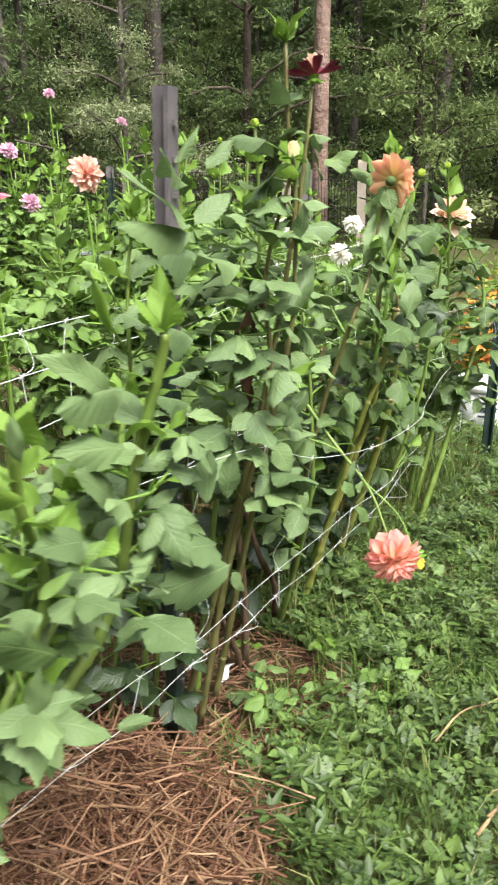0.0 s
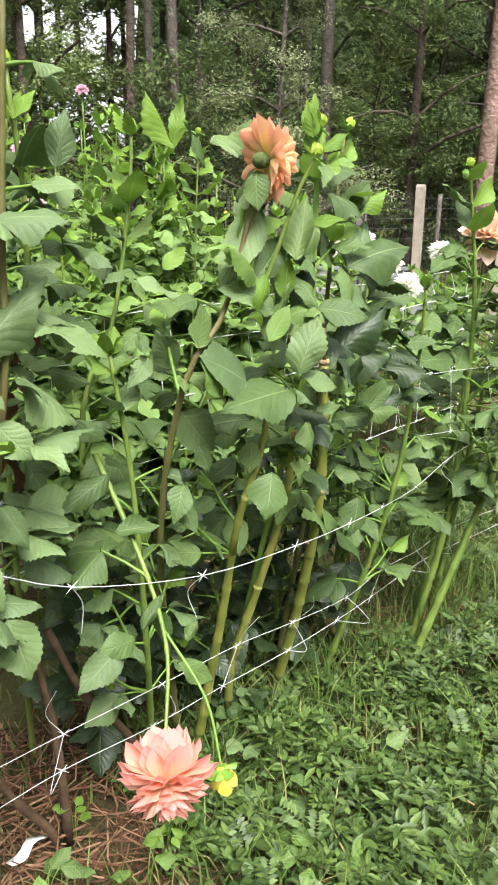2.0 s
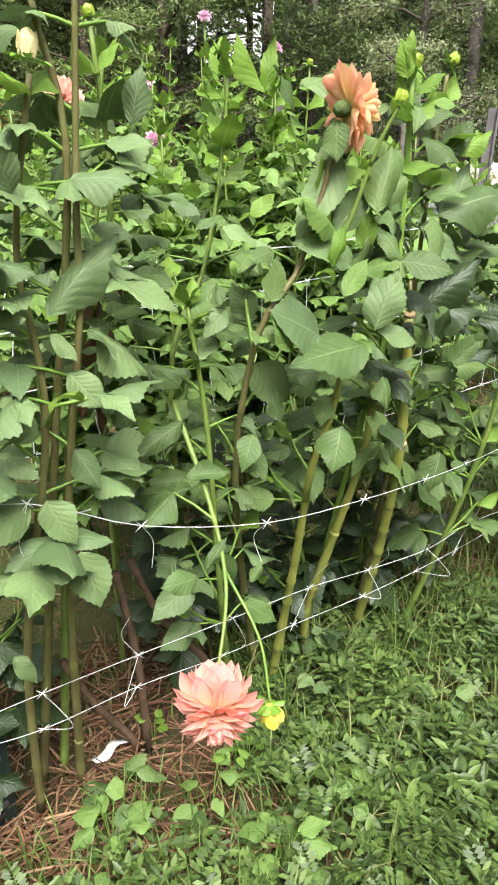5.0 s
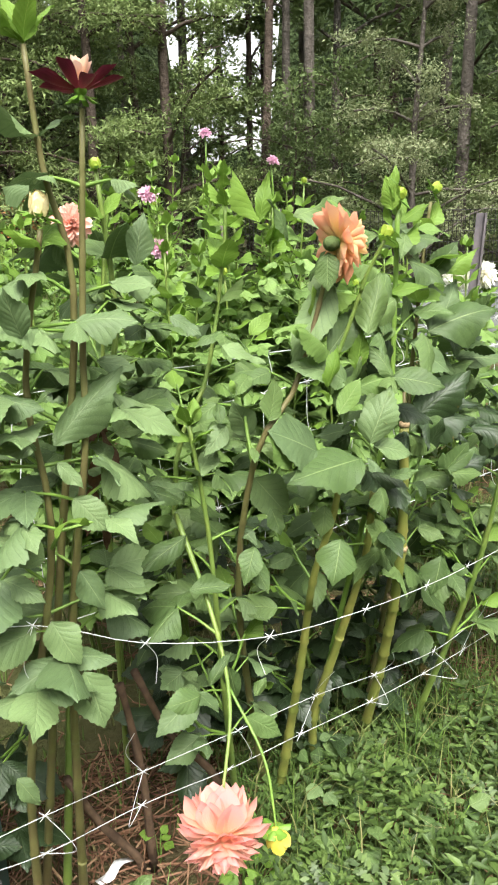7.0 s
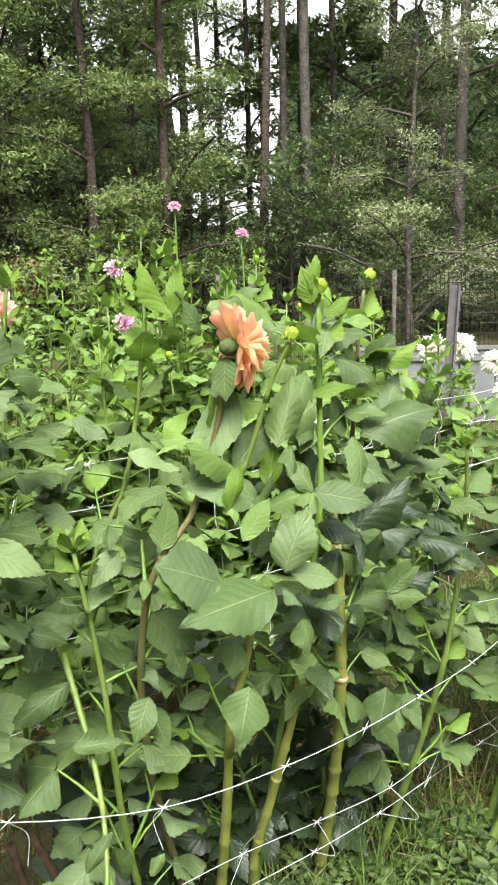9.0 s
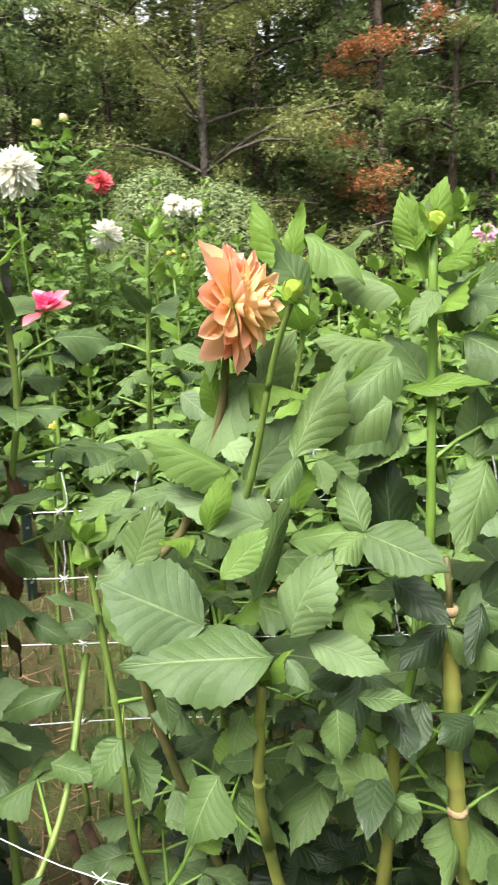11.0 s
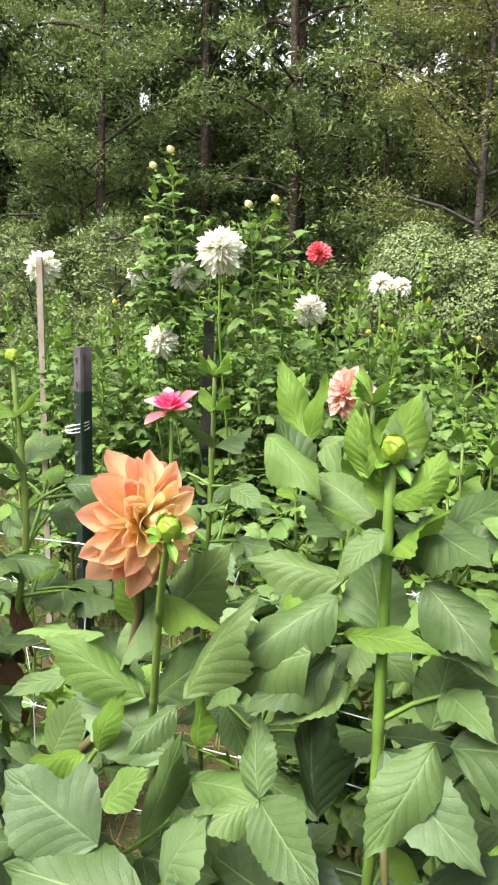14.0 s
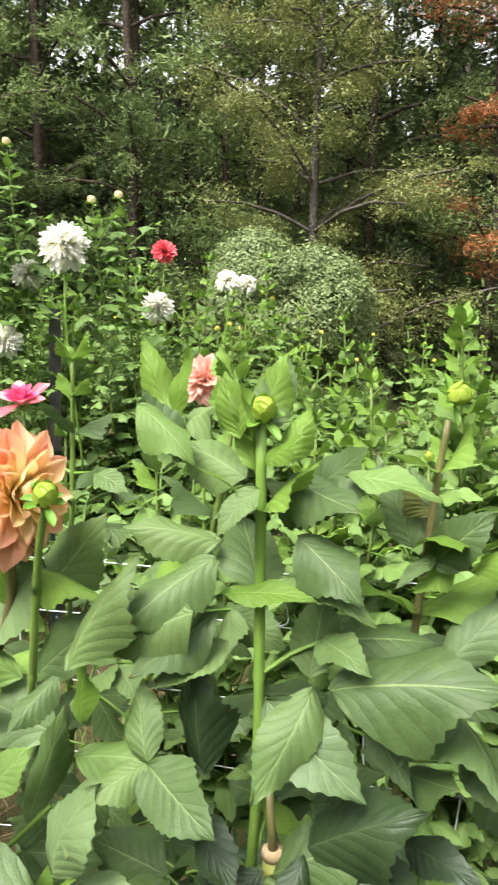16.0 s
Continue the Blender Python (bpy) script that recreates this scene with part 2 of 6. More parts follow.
EARTH = ground_material()
LEAF_ORANGE = leaf_material("leaf_orange", (0.45, 0.12, 0.03), (0.55, 0.25, 0.04), (0.5, 0.4, 0.07), (0.5, 0.4, 0.1))
PLASTIC = plain("white_plastic", (0.6, 0.61, 0.61), (0.68, 0.68, 0.67), 12.0, 0.35, bump=0.05)
INK = plain("dark_print", (0.02, 0.025, 0.06), (0.05, 0.05, 0.09), 30.0, 0.5, bump=0.0)
WIRE = plain("black_wire", (0.01, 0.01, 0.01), (0.03, 0.028, 0.026), 30.0, 0.5)
WOOD = plain("grey_wood", (0.22, 0.18, 0.14), (0.34, 0.3, 0.25), 12.0, 0.85, 0.2, 0.5)
METAL = plain("grey_metal_sheet", (0.13, 0.14, 0.14), (0.2, 0.21, 0.21), 8.0, 0.45, 0.5, 0.1)
PAPER = plain("white_tag", (0.5, 0.5, 0.49), (0.62, 0.62, 0.6), 40.0, 0.6)


# ---- mesh helpers ----
def mesh_of(name, verts, faces, mats, uvs=None, index=None, smooth=True):
    me = bpy.data.meshes.new(name)
    me.from_pydata([tuple(v) for v in verts], [], [tuple(f) for f in faces])
    for m in mats if isinstance(mats, (list, tuple)) else [mats]:
        me.materials.append(m)
    if uvs is not None:
        layer = me.uv_layers.new(name="UVMap")
        loops = np.zeros(len(me.loops), dtype=np.int32)
        me.loops.foreach_get("vertex_index", loops)
        layer.data.foreach_set("uv", np.asarray(uvs, dtype=np.float32)[loops].ravel())
    if index is not None:
        me.polygons.foreach_set("material_index", np.asarray(index, dtype=np.int32))
    if smooth:
        me.polygons.foreach_set("use_smooth", np.ones(len(me.polygons), dtype=bool))
    me.update()
    return me


def thing(name, place, label, category, group="", kind=""):
    ob = new(name)
    ob.empty_display_size = 0.05
    ob.location = place
    return tagged(ob, label, category, group, kind)


def part(name, me, parent, m=None, label="", kind=""):
    """One mesh under a thing or a part; m is its pose in the parent's space."""
    ob = new(name, me)
    ob.parent = parent
    if m is not None:
        ob.matrix_basis = m
    return tagged(ob, label=label, kind=kind)


class Build:
    """Collects pieces of one mesh."""

    def __init__(self):
        self.v, self.f, self.mi, self.uv = [], [], [], []

    def add(self, verts, faces, mi=0, uv=None):
        o = len(self.v)
        self.v.extend(verts)
        self.f.extend(tuple(i + o for i in f) for f in faces)
        self.mi.extend([mi] * len(faces))
        self.uv.extend(uv if uv is not None else [(0.5, 0.5)] * len(verts))

    def tube(self, pts, radii, sides=6, mi=0, cap=True):
        pts = [Vector(p) for p in pts]
        ref = Vector((0.31, 0.95, 0.05))
        verts, faces = [], []
        for i, p in enumerate(pts):
            d = (pts[min(i + 1, len(pts) - 1)] - pts[max(i - 1, 0)]).normalized()
            u = d.cross(ref)
            if u.length < 0.1:
                u = d.cross(Vector((1, 0, 0)))
            u.normalize()
            w = d.cross(u)
            r = radii[i] if hasattr(radii, "__len__") else radii
            verts += [p + (u * math.cos(a) + w * math.sin(a)) * r for a in (2 * math.pi * k / sides for k in range(sides))]
        for i in range(len(pts) - 1):
            for k in range(sides):
                a, b = i * sides + k, i * sides + (k + 1) % sides
                faces.append((a, b, b + sides, a + sides))
        if cap:
            faces.append(tuple(range(sides))[::-1])
            faces.append(tuple(range(len(verts) - sides, len(verts))))
        self.add(verts, faces, mi)

    def ball(self, c, r, mi=0, seg=8, rings=5, stretch=1.0, axis=(0, 0, 1)):
        c, axis = Vector(c), Vector(axis).normalized()
        q = Vector((0, 0, 1)).rotation_difference(axis)
        verts = [c + q @ Vector((0, 0, -r * stretch))]
        for i in range(1, rings):
            a = math.pi * i / rings
            for k in range(seg):
                b = 2 * math.pi * k / seg
                verts.append(c + q @ Vector((r * math.sin(a) * math.cos(b), r * math.sin(a) * math.sin(b), -r * stretch * math.cos(a))))
        verts.append(c + q @ Vector((0, 0, r * stretch)))
        faces = [(0, 1 + (k + 1) % seg, 1 + k) for k in range(seg)]
        for i in range(rings - 2):
            for k in range(seg):
                a, b = 1 + i * seg + k, 1 + i * seg + (k + 1) % seg
                faces.append((a, b, b + seg, a + seg))
        last = len(verts) - 1
        faces += [(last, last - seg + k, last - seg + (k + 1) % seg) for k in range(seg)]
        self.add(verts, faces, mi)

    def box(self, lo, hi, mi=0):
        (a, b, c), (d, e, f) = lo, hi
        vs = [(x, y, z) for z in (c, f) for y in (b, e) for x in (a, d)]
        self.add([Vector(v) for v in vs], [(0, 2, 3, 1), (4, 5, 7, 6), (0, 1, 5, 4), (2, 6, 7, 3), (0, 4, 6, 2), (1, 3, 7, 5)], mi)

    def mesh(self, name, mats, smooth=True, uv=False):
        return mesh_of(name, self.v, self.f, mats, self.uv if uv else None, self.mi, smooth)


def glide(pts, n):
    """A smooth line through a few points."""
    p = [Vector(q) for q in pts]
    if len(p) == 2:
        return [p[0].lerp(p[1], i / (n - 1)) for i in range(n)]
    p = [2 * p[0] - p[1], *p, 2 * p[-1] - p[-2]]
    out, m = [], len(p) - 3
    for i in range(n):
        s = i / (n - 1) * m
        k = min(int(s), m - 1)
        t = s - k
        a, b, c, d = p[k : k + 4]
        out.append(0.5 * (2 * b + (c - a) * t + (2 * a - 5 * b + 4 * c - d) * t * t + (3 * b - a - 3 * c + d) * t**3))
    return out


def basis(base, along, up, sx, sy, sz):
    y = Vector(along).normalized()
    z = Vector(up)
    z = z - y * z.dot(y)
    if z.length < 1e-3:
        z = y.orthogonal()
    z.normalize()
    x = y.cross(z)
    m = Matrix(((x.x * sx, y.x * sy, z.x * sz, base[0]), (x.y * sx, y.y * sy, z.y * sz, base[1]), (x.z * sx, y.z * sy, z.z * sz, base[2]), (0, 0, 0, 1)))
    return m


def leaf_shape(seed, width=0.6, teeth=9, fold=0.25, droop=0.25, widest=0.38, cols=2, arch=0.3, twist=0.0):
    """A coarsely toothed, pointed leaf of length 1 along y, arched across and along its rib: points, faces, uv."""
    r = random.Random(seed)
    verts, faces, uv = [], [], []
    rows = teeth * 2
    wave, ph = r.uniform(0.025, 0.05), r.uniform(0, 6)
    lobe, turn = r.uniform(0.03, 0.09), r.uniform(0, 6)
    side_bend = r.uniform(-0.09, 0.09)
    tooth = (0.42 if teeth > 4 else 0.3) / rows
    for i in range(rows + 1):
        t = i / rows
        s = min(1.0, t / widest) if t < widest else (1 - t) / (1 - widest)
        w = width / 2 * (math.sin(s * math.pi / 2) ** 0.75 if t < widest else math.sin(max(0.0, s) * math.pi / 2) ** 1.1)
        edge = 0.0
        if 0 < i < rows:
            edge = tooth * 0.5 * (1 if i % 2 else -1) * min(1.0, w / (width * 0.25)) * r.uniform(0.8, 1.15)
        roll = twist * t
        for j in range(-cols, cols + 1):
            q = j / cols
            x = q * w * (1 + lobe * math.sin(t * 9 + turn + (1.7 if j > 0 else 0.0)))
            if abs(j) == cols:
                x += edge * (1 if j > 0 else -1)
            z = abs(x) * fold - arch * x * x / width * 2 + wave * math.sin(t * 11 + ph + q * 2.5) * abs(q) ** 1.5
            x, z = x * math.cos(roll) - z * math.sin(roll), x * math.sin(roll) + z * math.cos(roll)
            z += 0.22 * droop * math.sin(t * math.pi * 0.5) - droop * t * t
            verts.append(Vector((x + side_bend * t * t, t * (1 - 0.1 * droop * t) + (tooth * 0.6 if i % 2 and abs(j) == cols else 0.0), z)))
            uv.append((0.5 + 0.5 * q, t))
    n = 2 * cols + 1
    for i in range(rows):
        for j in range(n - 1):
            a = i * n + j
            faces.append((a, a + 1, a + n + 1, a + n))
    return verts, faces, uv


# width, fold, droop, widest place, arch, twist of each kind of leaf
FORMS = [(0.58, 0.2, 0.14, 0.38, 0.5, 0.1), (0.64, 0.1, 0.3, 0.4, 0.7, -0.2), (0.54, 0.3, 0.05, 0.36, 0.3, 0.3), (0.68, 0.05, 0.22, 0.42, 0.9, 0.0), (0.6, 0.35, 0.18, 0.38, 0.4, -0.3), (0.52, 0.15, 0.4, 0.36, 0.6, 0.2), (0.63, 0.25, -0.08, 0.4, 0.8, -0.1), (0.57, -0.1, 0.26, 0.37, 0.7, 0.35), (0.66, 0.12, 0.1, 0.43, 0.2, -0.25), (0.5, 0.4, 0.3, 0.36, 0.3, 0.0)]
SHAPES = [leaf_shape(10 + i, w, 11, f, d, p, 2, a, k) for i, (w, f, d, p, a, k) in enumerate(FORMS)]
KINDS = {"green": LEAF, "fresh": LEAF_FRESH, "deep": LEAF_DEEP, "blue": LEAF_BLUE, "young": LEAF_YOUNG, "dry": LEAF_DRY}
LEAF_MESH = {k: [mesh_of("leaf", v, f, m, u) for v, f, u in SHAPES] for k, m in KINDS.items()}
SIMPLE_NP = [(np.array([tuple(p) for p in v]), f, u) for v, f, u in (leaf_shape(60 + i, w, 4, f, d, p, 1, a, k) for i, (w, f, d, p, a, k) in enumerate(FORMS[:6]))]
MEDIUM_NP = [(np.array([tuple(p) for p in v]), f, u) for v, f, u in (leaf_shape(50 + i, w, 7, f, d, p, 1, a, k) for i, (w, f, d, p, a, k) in enumerate(FORMS))]


def joined_leaves(name, specs, shapes, mats, kinds):
    """Many leaves (matrix, kind, variant) as one mesh."""
    vs, fs, us, mi, o = [], [], [], [], 0
    for m, kind, var in specs:
        v, f, u = shapes[var % len(shapes)]
        a = np.array(m)
        vs.append(v @ a[:3, :3].T + a[:3, 3])
        fs.extend(tuple(i + o for i in q) for q in f)
        us.extend(u)
        mi.extend([kinds.index(kind)] * len(f))
        o += len(v)
    return mesh_of(name, np.concatenate(vs), fs, mats, us, mi)


# ---- dahlias ----
def petal_shape(seed, width=0.42, cup=0.5, curl=0.2):
    r = random.Random(seed)
    verts, faces, uv = [], [], []
    rows, cols = 9, 2
    twist = r.uniform(-0.06, 0.06)
    for i in range(rows + 1):
        t = i / rows
        w = width / 2 * (0.35 + 0.65 * math.sin(min(1, t / 0.6) * math.pi / 2)) * (1 if t < 0.6 else max(0.0, math.cos((t - 0.6) / 0.4 * math.pi / 2)) ** 0.8 + 0.02)
        for j in range(-cols, cols + 1):
            q = j / cols
            verts.append(Vector((q * w + twist * t, t, cup * (q * w) ** 2 / max(width, 0.1) * 2 + curl * t * t)))
            uv.append((0.5 + 0.5 * q, t))
    n = 2 * cols + 1
    for i in range(rows):
        for j in range(n - 1):
            a = i * n + j
            faces.append((a, a + 1, a + n + 1, a + n))
    return verts, faces, uv


PETALS = [petal_shape(70 + i, w, c, k) for i, (w, c, k) in enumerate([(0.42, 0.7, 0.12), (0.36, 1.0, 0.22), (0.46, 0.5, -0.08), (0.4, 1.2, 0.3)])]
PETALS_NP = [(np.array([tuple(p) for p in v]), f, u) for v, f, u in PETALS]
PETAL_MESH = {}


def flower(plant, place, axis, across, mat, name="flower", label="", rings=6, count=11, low=-20, high=78, single=False, gap=None, seed=1, inner=None, width=1.0, calyx=True, wild=9):
    """A dahlia head: rings of petals round a receptacle. low and high: the outer and inner rings' rise in degrees. gap: a stretch of azimuth with no petals."""
    r = random.Random(seed)
    R = across / 2
    axis = Vector(axis).normalized()
    q = Vector((0, 0, 1)).rotation_difference(axis)
    base = Matrix.Translation(Vector(place) - plant.ob.location) @ q.to_matrix().to_4x4()
    b = Build()
    b.ball((0, 0, -0.03 * R), 0.16 * R, 0, 8, 6, 0.9)
    if calyx:
        for k in range(7):
            a = 2 * math.pi * k / 7
            v, f, u = PETALS[k % 4]
            m = basis((0.1 * R * math.cos(a), 0.1 * R * math.sin(a), -0.14 * R), (math.cos(a), math.sin(a), -0.35), (0, 0, -1), 0.42 * R, 0.36 * R, 0.3 * R)
            b.add([m @ p for p in v], f, 0)
    head = part(name, b.mesh("receptacle", [SEPAL]), plant.ob, base, label)
    specs = []
    for k in range(rings):
        s = k / max(1, rings - 1)
        n = max(4, round(count * (1 - 0.4 * s)))
        rise = radians(low + (high - low) * s**1.1)
        ln = R * (0.98 - 0.42 * s)
        for i in range(n):
            a = 2 * math.pi * (i + 0.5 * (k % 2)) / n + r.uniform(-0.12, 0.12)
            if gap and gap[0] < math.degrees(a) % 360 < gap[1] and s < gap[2]:
                continue
            e = rise + radians(r.uniform(-wild, wild))
            d = Vector((math.cos(a) * math.cos(e), math.sin(a) * math.cos(e), math.sin(e)))
            up = Vector((-math.cos(a) * math.sin(e), -math.sin(a) * math.sin(e), math.cos(e)))
            foot = Vector((math.cos(a), math.sin(a), 0)) * R * 0.13 * (1 - s) + Vector((0, 0, 0.16 * R * s - 0.02 * R))
            L = ln * r.uniform(0.9, 1.08)
            mm = inner if inner and s > 0.45 else mat
            specs.append((basis(foot, d, up, L * width * (1.15 - 0.45 * s), L, L), mm, r.randrange(4)))
    if single:
        for m, mm, var in specs:
            if (mm.name, var) not in PETAL_MESH:
                PETAL_MESH[mm.name, var] = mesh_of("petal", *PETALS[var][:2], mm, PETALS[var][2])
            part("petal", PETAL_MESH[mm.name, var], head, m)
    else:
        mats = [mat] + ([inner] if inner else [])
        part("petals", joined_leaves("petals", specs, PETALS_NP, mats, mats), head)
    return head


def bud(plant, place, axis, r, mat=None, name="bud", label="", long=0.95, collar=1.0):
    """A closed head in overlapping scales with a collar of green bracts."""
    b = Build()
    axis = Vector(axis).normalized()
    b.ball((0, 0, 0), r * 0.84, 0, 10, 7, long)
    for ring_k, (n, foot, rise, ln) in enumerate([(6, -0.75, 1.5, 1.2), (5, -0.3, 2.6, 1.15), (4, 0.1, 1.9, 0.95)]):
        for k in range(n):
            a = 2 * math.pi * (k + 0.5 * ring_k) / n
            v, f, u = PETALS[k % 4]
            m = basis(((0.74, 0.86, 0.72)[ring_k] * r * math.cos(a), (0.74, 0.86, 0.72)[ring_k] * r * math.sin(a), r * foot * long), (math.cos(a) * (0.28, -0.35, -1.0)[ring_k], math.sin(a) * (0.28, -0.35, -1.0)[ring_k], rise * long), (math.cos(a), math.sin(a), 0.3), r * 2.2, r * ln * long, -r * 0.5)
            b.add([m @ p for p in v], f, 0)
    for k in range(6):
        a = 2 * math.pi * (k + 0.3) / 6
        v, f, u = PETALS[k % 4]
        m = basis((0.25 * r * math.cos(a), 0.25 * r * math.sin(a), -r * 0.85 * long), (math.cos(a), math.sin(a), 0.15 - 0.5 * (k % 2)), (0, 0, 1), r * 1.9, r * (1.3 + 0.35 * (k % 3)) * collar, r * 1.6)
        b.add([m @ p for p in v], f, 1)
    q = Vector((0, 0, 1)).rotation_difference(axis).to_matrix().to_4x4()
    return part(name, b.mesh("bud", [mat or BUD, SEPAL]), plant.ob, Matrix.Translation(Vector(place) - plant.ob.location) @ q, label)


class Plant:
    def __init__(self, place, label, group, seed, name="dahlia_plant", category="dahlia", front=-9.0):
        self.ob = thing(name, place, label, category, group)
        self.place = Vector(place)
        self.r = random.Random(seed)
        self.specs = []
        self.front = front
        self.detail = 1

    def leaf(self, base, along, length, kind="green", up=(0, 0, 1), wide=1.0, var=None, own=False):
        """One leaf from its foot, in the world."""
        if not own and (Vector(base) + Vector(along).normalized() * length * 0.5).y < self.front:
            return
        m = basis(Vector(base) - self.place, along, up, length * wide, length, length)
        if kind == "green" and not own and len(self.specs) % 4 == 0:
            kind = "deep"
        self.specs.append((m, kind, self.r.randrange(10) if var is None else var))

    def leaf_to(self, base, tip, kind="green", up=(0, -0.5, 1), wide=1.0, var=None):
        d = Vector(tip) - Vector(base)
        self.leaf(base, d, d.length * 1.04, kind, up, wide, var, True)

    def compound(self, b, base, az, rise, size, kind="green", pairs=1, thick=0.0022):
        """A divided leaf on its stalk."""
        r = self.r
        d = Vector((math.cos(az) * math.cos(rise), math.sin(az) * math.cos(rise), math.sin(rise)))
        flat = Vector((math.cos(az), math.sin(az), 0))
        base = Vector(base)
        stalk = size * r.uniform(0.36, 0.5)
        mid, end = base + d * stalk * 0.5, base + d * stalk * 0.85 + flat * stalk * 0.15
        if (end + flat * size * 0.25).y < self.front:
            return
        b.tube([base - self.place, mid - self.place, end - self.place], [thick * 1.2, thick, thick * 0.7], 4, 1, False) if self.detail == 1 else b.tube([base - self.place, end - self.place], thick, 3, 1, False)
        fall = radians(r.uniform(-40, 18)) if kind != "young" else radians(r.uniform(0, 45))
        along = flat * math.cos(fall) + Vector((0, 0, math.sin(fall)))
        up = Vector((r.uniform(-0.6, 0.6), r.uniform(-0.9, 0.35), 1))
        self.leaf(end, along, size * r.uniform(0.5, 0.62), kind, up, own=True)
        side = Vector((-flat.y, flat.x, 0))
        for k in range(pairs):
            foot = base.lerp(end, 0.97 - 0.42 * k)
            for s in (-1, 1):
                if r.random() < 0.08:
                    continue
                w = (along * r.uniform(0.25, 0.6) + side * s).normalized() + Vector((0, 0, r.uniform(-0.3, 0.2)))
                self.leaf(foot, w, size * r.uniform(0.36, 0.46) * (1 - 0.25 * k), kind, up + side * s * -0.25, own=True)

    def stem(self, pts, r0=0.008, r1=0.003, bare=0.3, step=0.1, size=0.2, kind="green", top="shoot", mat=None, young=0.88, name="stem", turn=0.0, laterals=0.25, pairs=1, label=""):
        """A jointed stem with pairs of leaves; bare: the leafless length at its foot."""
        r, b = self.r, Build()
        line = glide(pts, 18)
        run = [0.0]
        for p, q in zip(line, line[1:]):
            run.append(run[-1] + (q - p).length)
        total = run[-1]

        def at(s):
            s = min(max(s, 0.0), total)
            k = max(i for i, v in enumerate(run) if v <= s + 1e-9)
            if k >= len(line) - 1:
                return line[-1]
            return line[k].lerp(line[k + 1], (s - run[k]) / max(1e-6, run[k + 1] - run[k]))

        rad = lambda s: r0 + (r1 - r0) * (s / total)  # noqa: E731
        nodes, s = [], 0.05
        while s < total - 0.02:
            nodes.append(s)
            s += step * r.uniform(0.85, 1.2) * (1.0 if s < total * 0.7 else 0.7)
        tube = sorted([(v, 1.0) for v in run] + [(v + o, k) for v in nodes for o, k in ((-0.006, 1.0), (0.0, 1.22), (0.006, 1.03))[::self.detail] if 0 <= v + o <= total])
        b.tube([at(v) - self.place for v, _ in tube], [rad(v) * k for v, k in tube], 8 if self.detail == 1 else 5, 0)
        az = turn + r.uniform(-0.4, 0.4)
        for v in nodes:
            if v < bare:
                az += math.pi / 2
                continue
            f = v / total
            new_growth = f > young
            k = "young" if new_growth else kind
            big = size * (0.75 + 0.5 * math.sin(math.pi * min(1, f * 1.05))) * (0.75 if f > 0.93 else 1)
            for side in (0, math.pi):
                a = az + side + r.uniform(-0.3, 0.3)
                if new_growth:
                    up_a = r.uniform(0.5, 1.0)
                    d = Vector((math.cos(a) * math.cos(up_a), math.sin(a) * math.cos(up_a), math.sin(up_a)))
                    self.leaf(at(v), d, big * 0.68, "young" if f > 0.5 + young / 2 else r.choice(["young", kind]), (-math.cos(a), -math.sin(a), 0.9))
                else:
                    self.compound(b, at(v), a, radians(r.uniform(5, 40)), big, kind, pairs if big > 0.15 else 1)
                if not new_growth and r.random() < laterals:
                    p0 = at(v)
                    o = Vector((math.cos(a), math.sin(a), r.uniform(0.7, 1.5))).normalized() * r.uniform(0.06, 0.13)
                    if (p0 + o * 1.4).y < self.front:
                        continue
                    b.tube([p0 - self.place, p0 + o * 0.6 - self.place, p0 + o + Vector((0, 0, 0.01)) - self.place], [0.003, 0.0026, 0.002], 5, 1, False)
                    for j in range(2):
                        aa = a + math.pi / 2 + math.pi * j + r.uniform(-0.4, 0.4)
                        self.compound(b, p0 + o * 0.85, aa, radians(r.uniform(0, 40)), big * 0.75, kind, 1)
                    self.leaf(p0 + o, Vector((math.cos(a), math.sin(a), 0.8)), big * 0.35, "young")
            az += math.pi / 2 + r.uniform(-0.2, 0.2)
        end = at(total)
        if top == "shoot":
            for j in range(4):
                a = az + j * math.pi / 2
                self.leaf(end, Vector((math.cos(a) * 0.5, math.sin(a) * 0.5, 1)), size * r.uniform(0.26, 0.42), "young", (-math.cos(a), -math.sin(a), 0.3), 0.85, own=True)
        part(name, b.mesh("stem", [mat or STEM, STEM_YOUNG]), self.ob, label=label)
        if top == "bud":
            bud(self, end + Vector((0, 0, 0.006)), (r.uniform(-0.4, 0.4), r.uniform(-0.4, 0.2), 1), r.uniform(0.007, 0.0105), r.choice([BUD, BUD, BUD_YELLOW]))
        return end

    def finish(self, limit=300, simple=False):
        """Leaves nearest the path become objects, the rest one mesh."""
        kinds = list(KINDS)
        self.specs.sort(key=lambda s: s[0].translation.y)
        for m, kind, var in self.specs[:limit]:
            part("leaf", LEAF_MESH[kind][var % len(SHAPES)], self.ob, m)
        rest = self.specs[limit:]
        if rest:
            part("foliage", joined_leaves("foliage", rest, SIMPLE_NP if simple else MEDIUM_NP, [KINDS[k] for k in kinds], kinds), self.ob, kind="stuff")


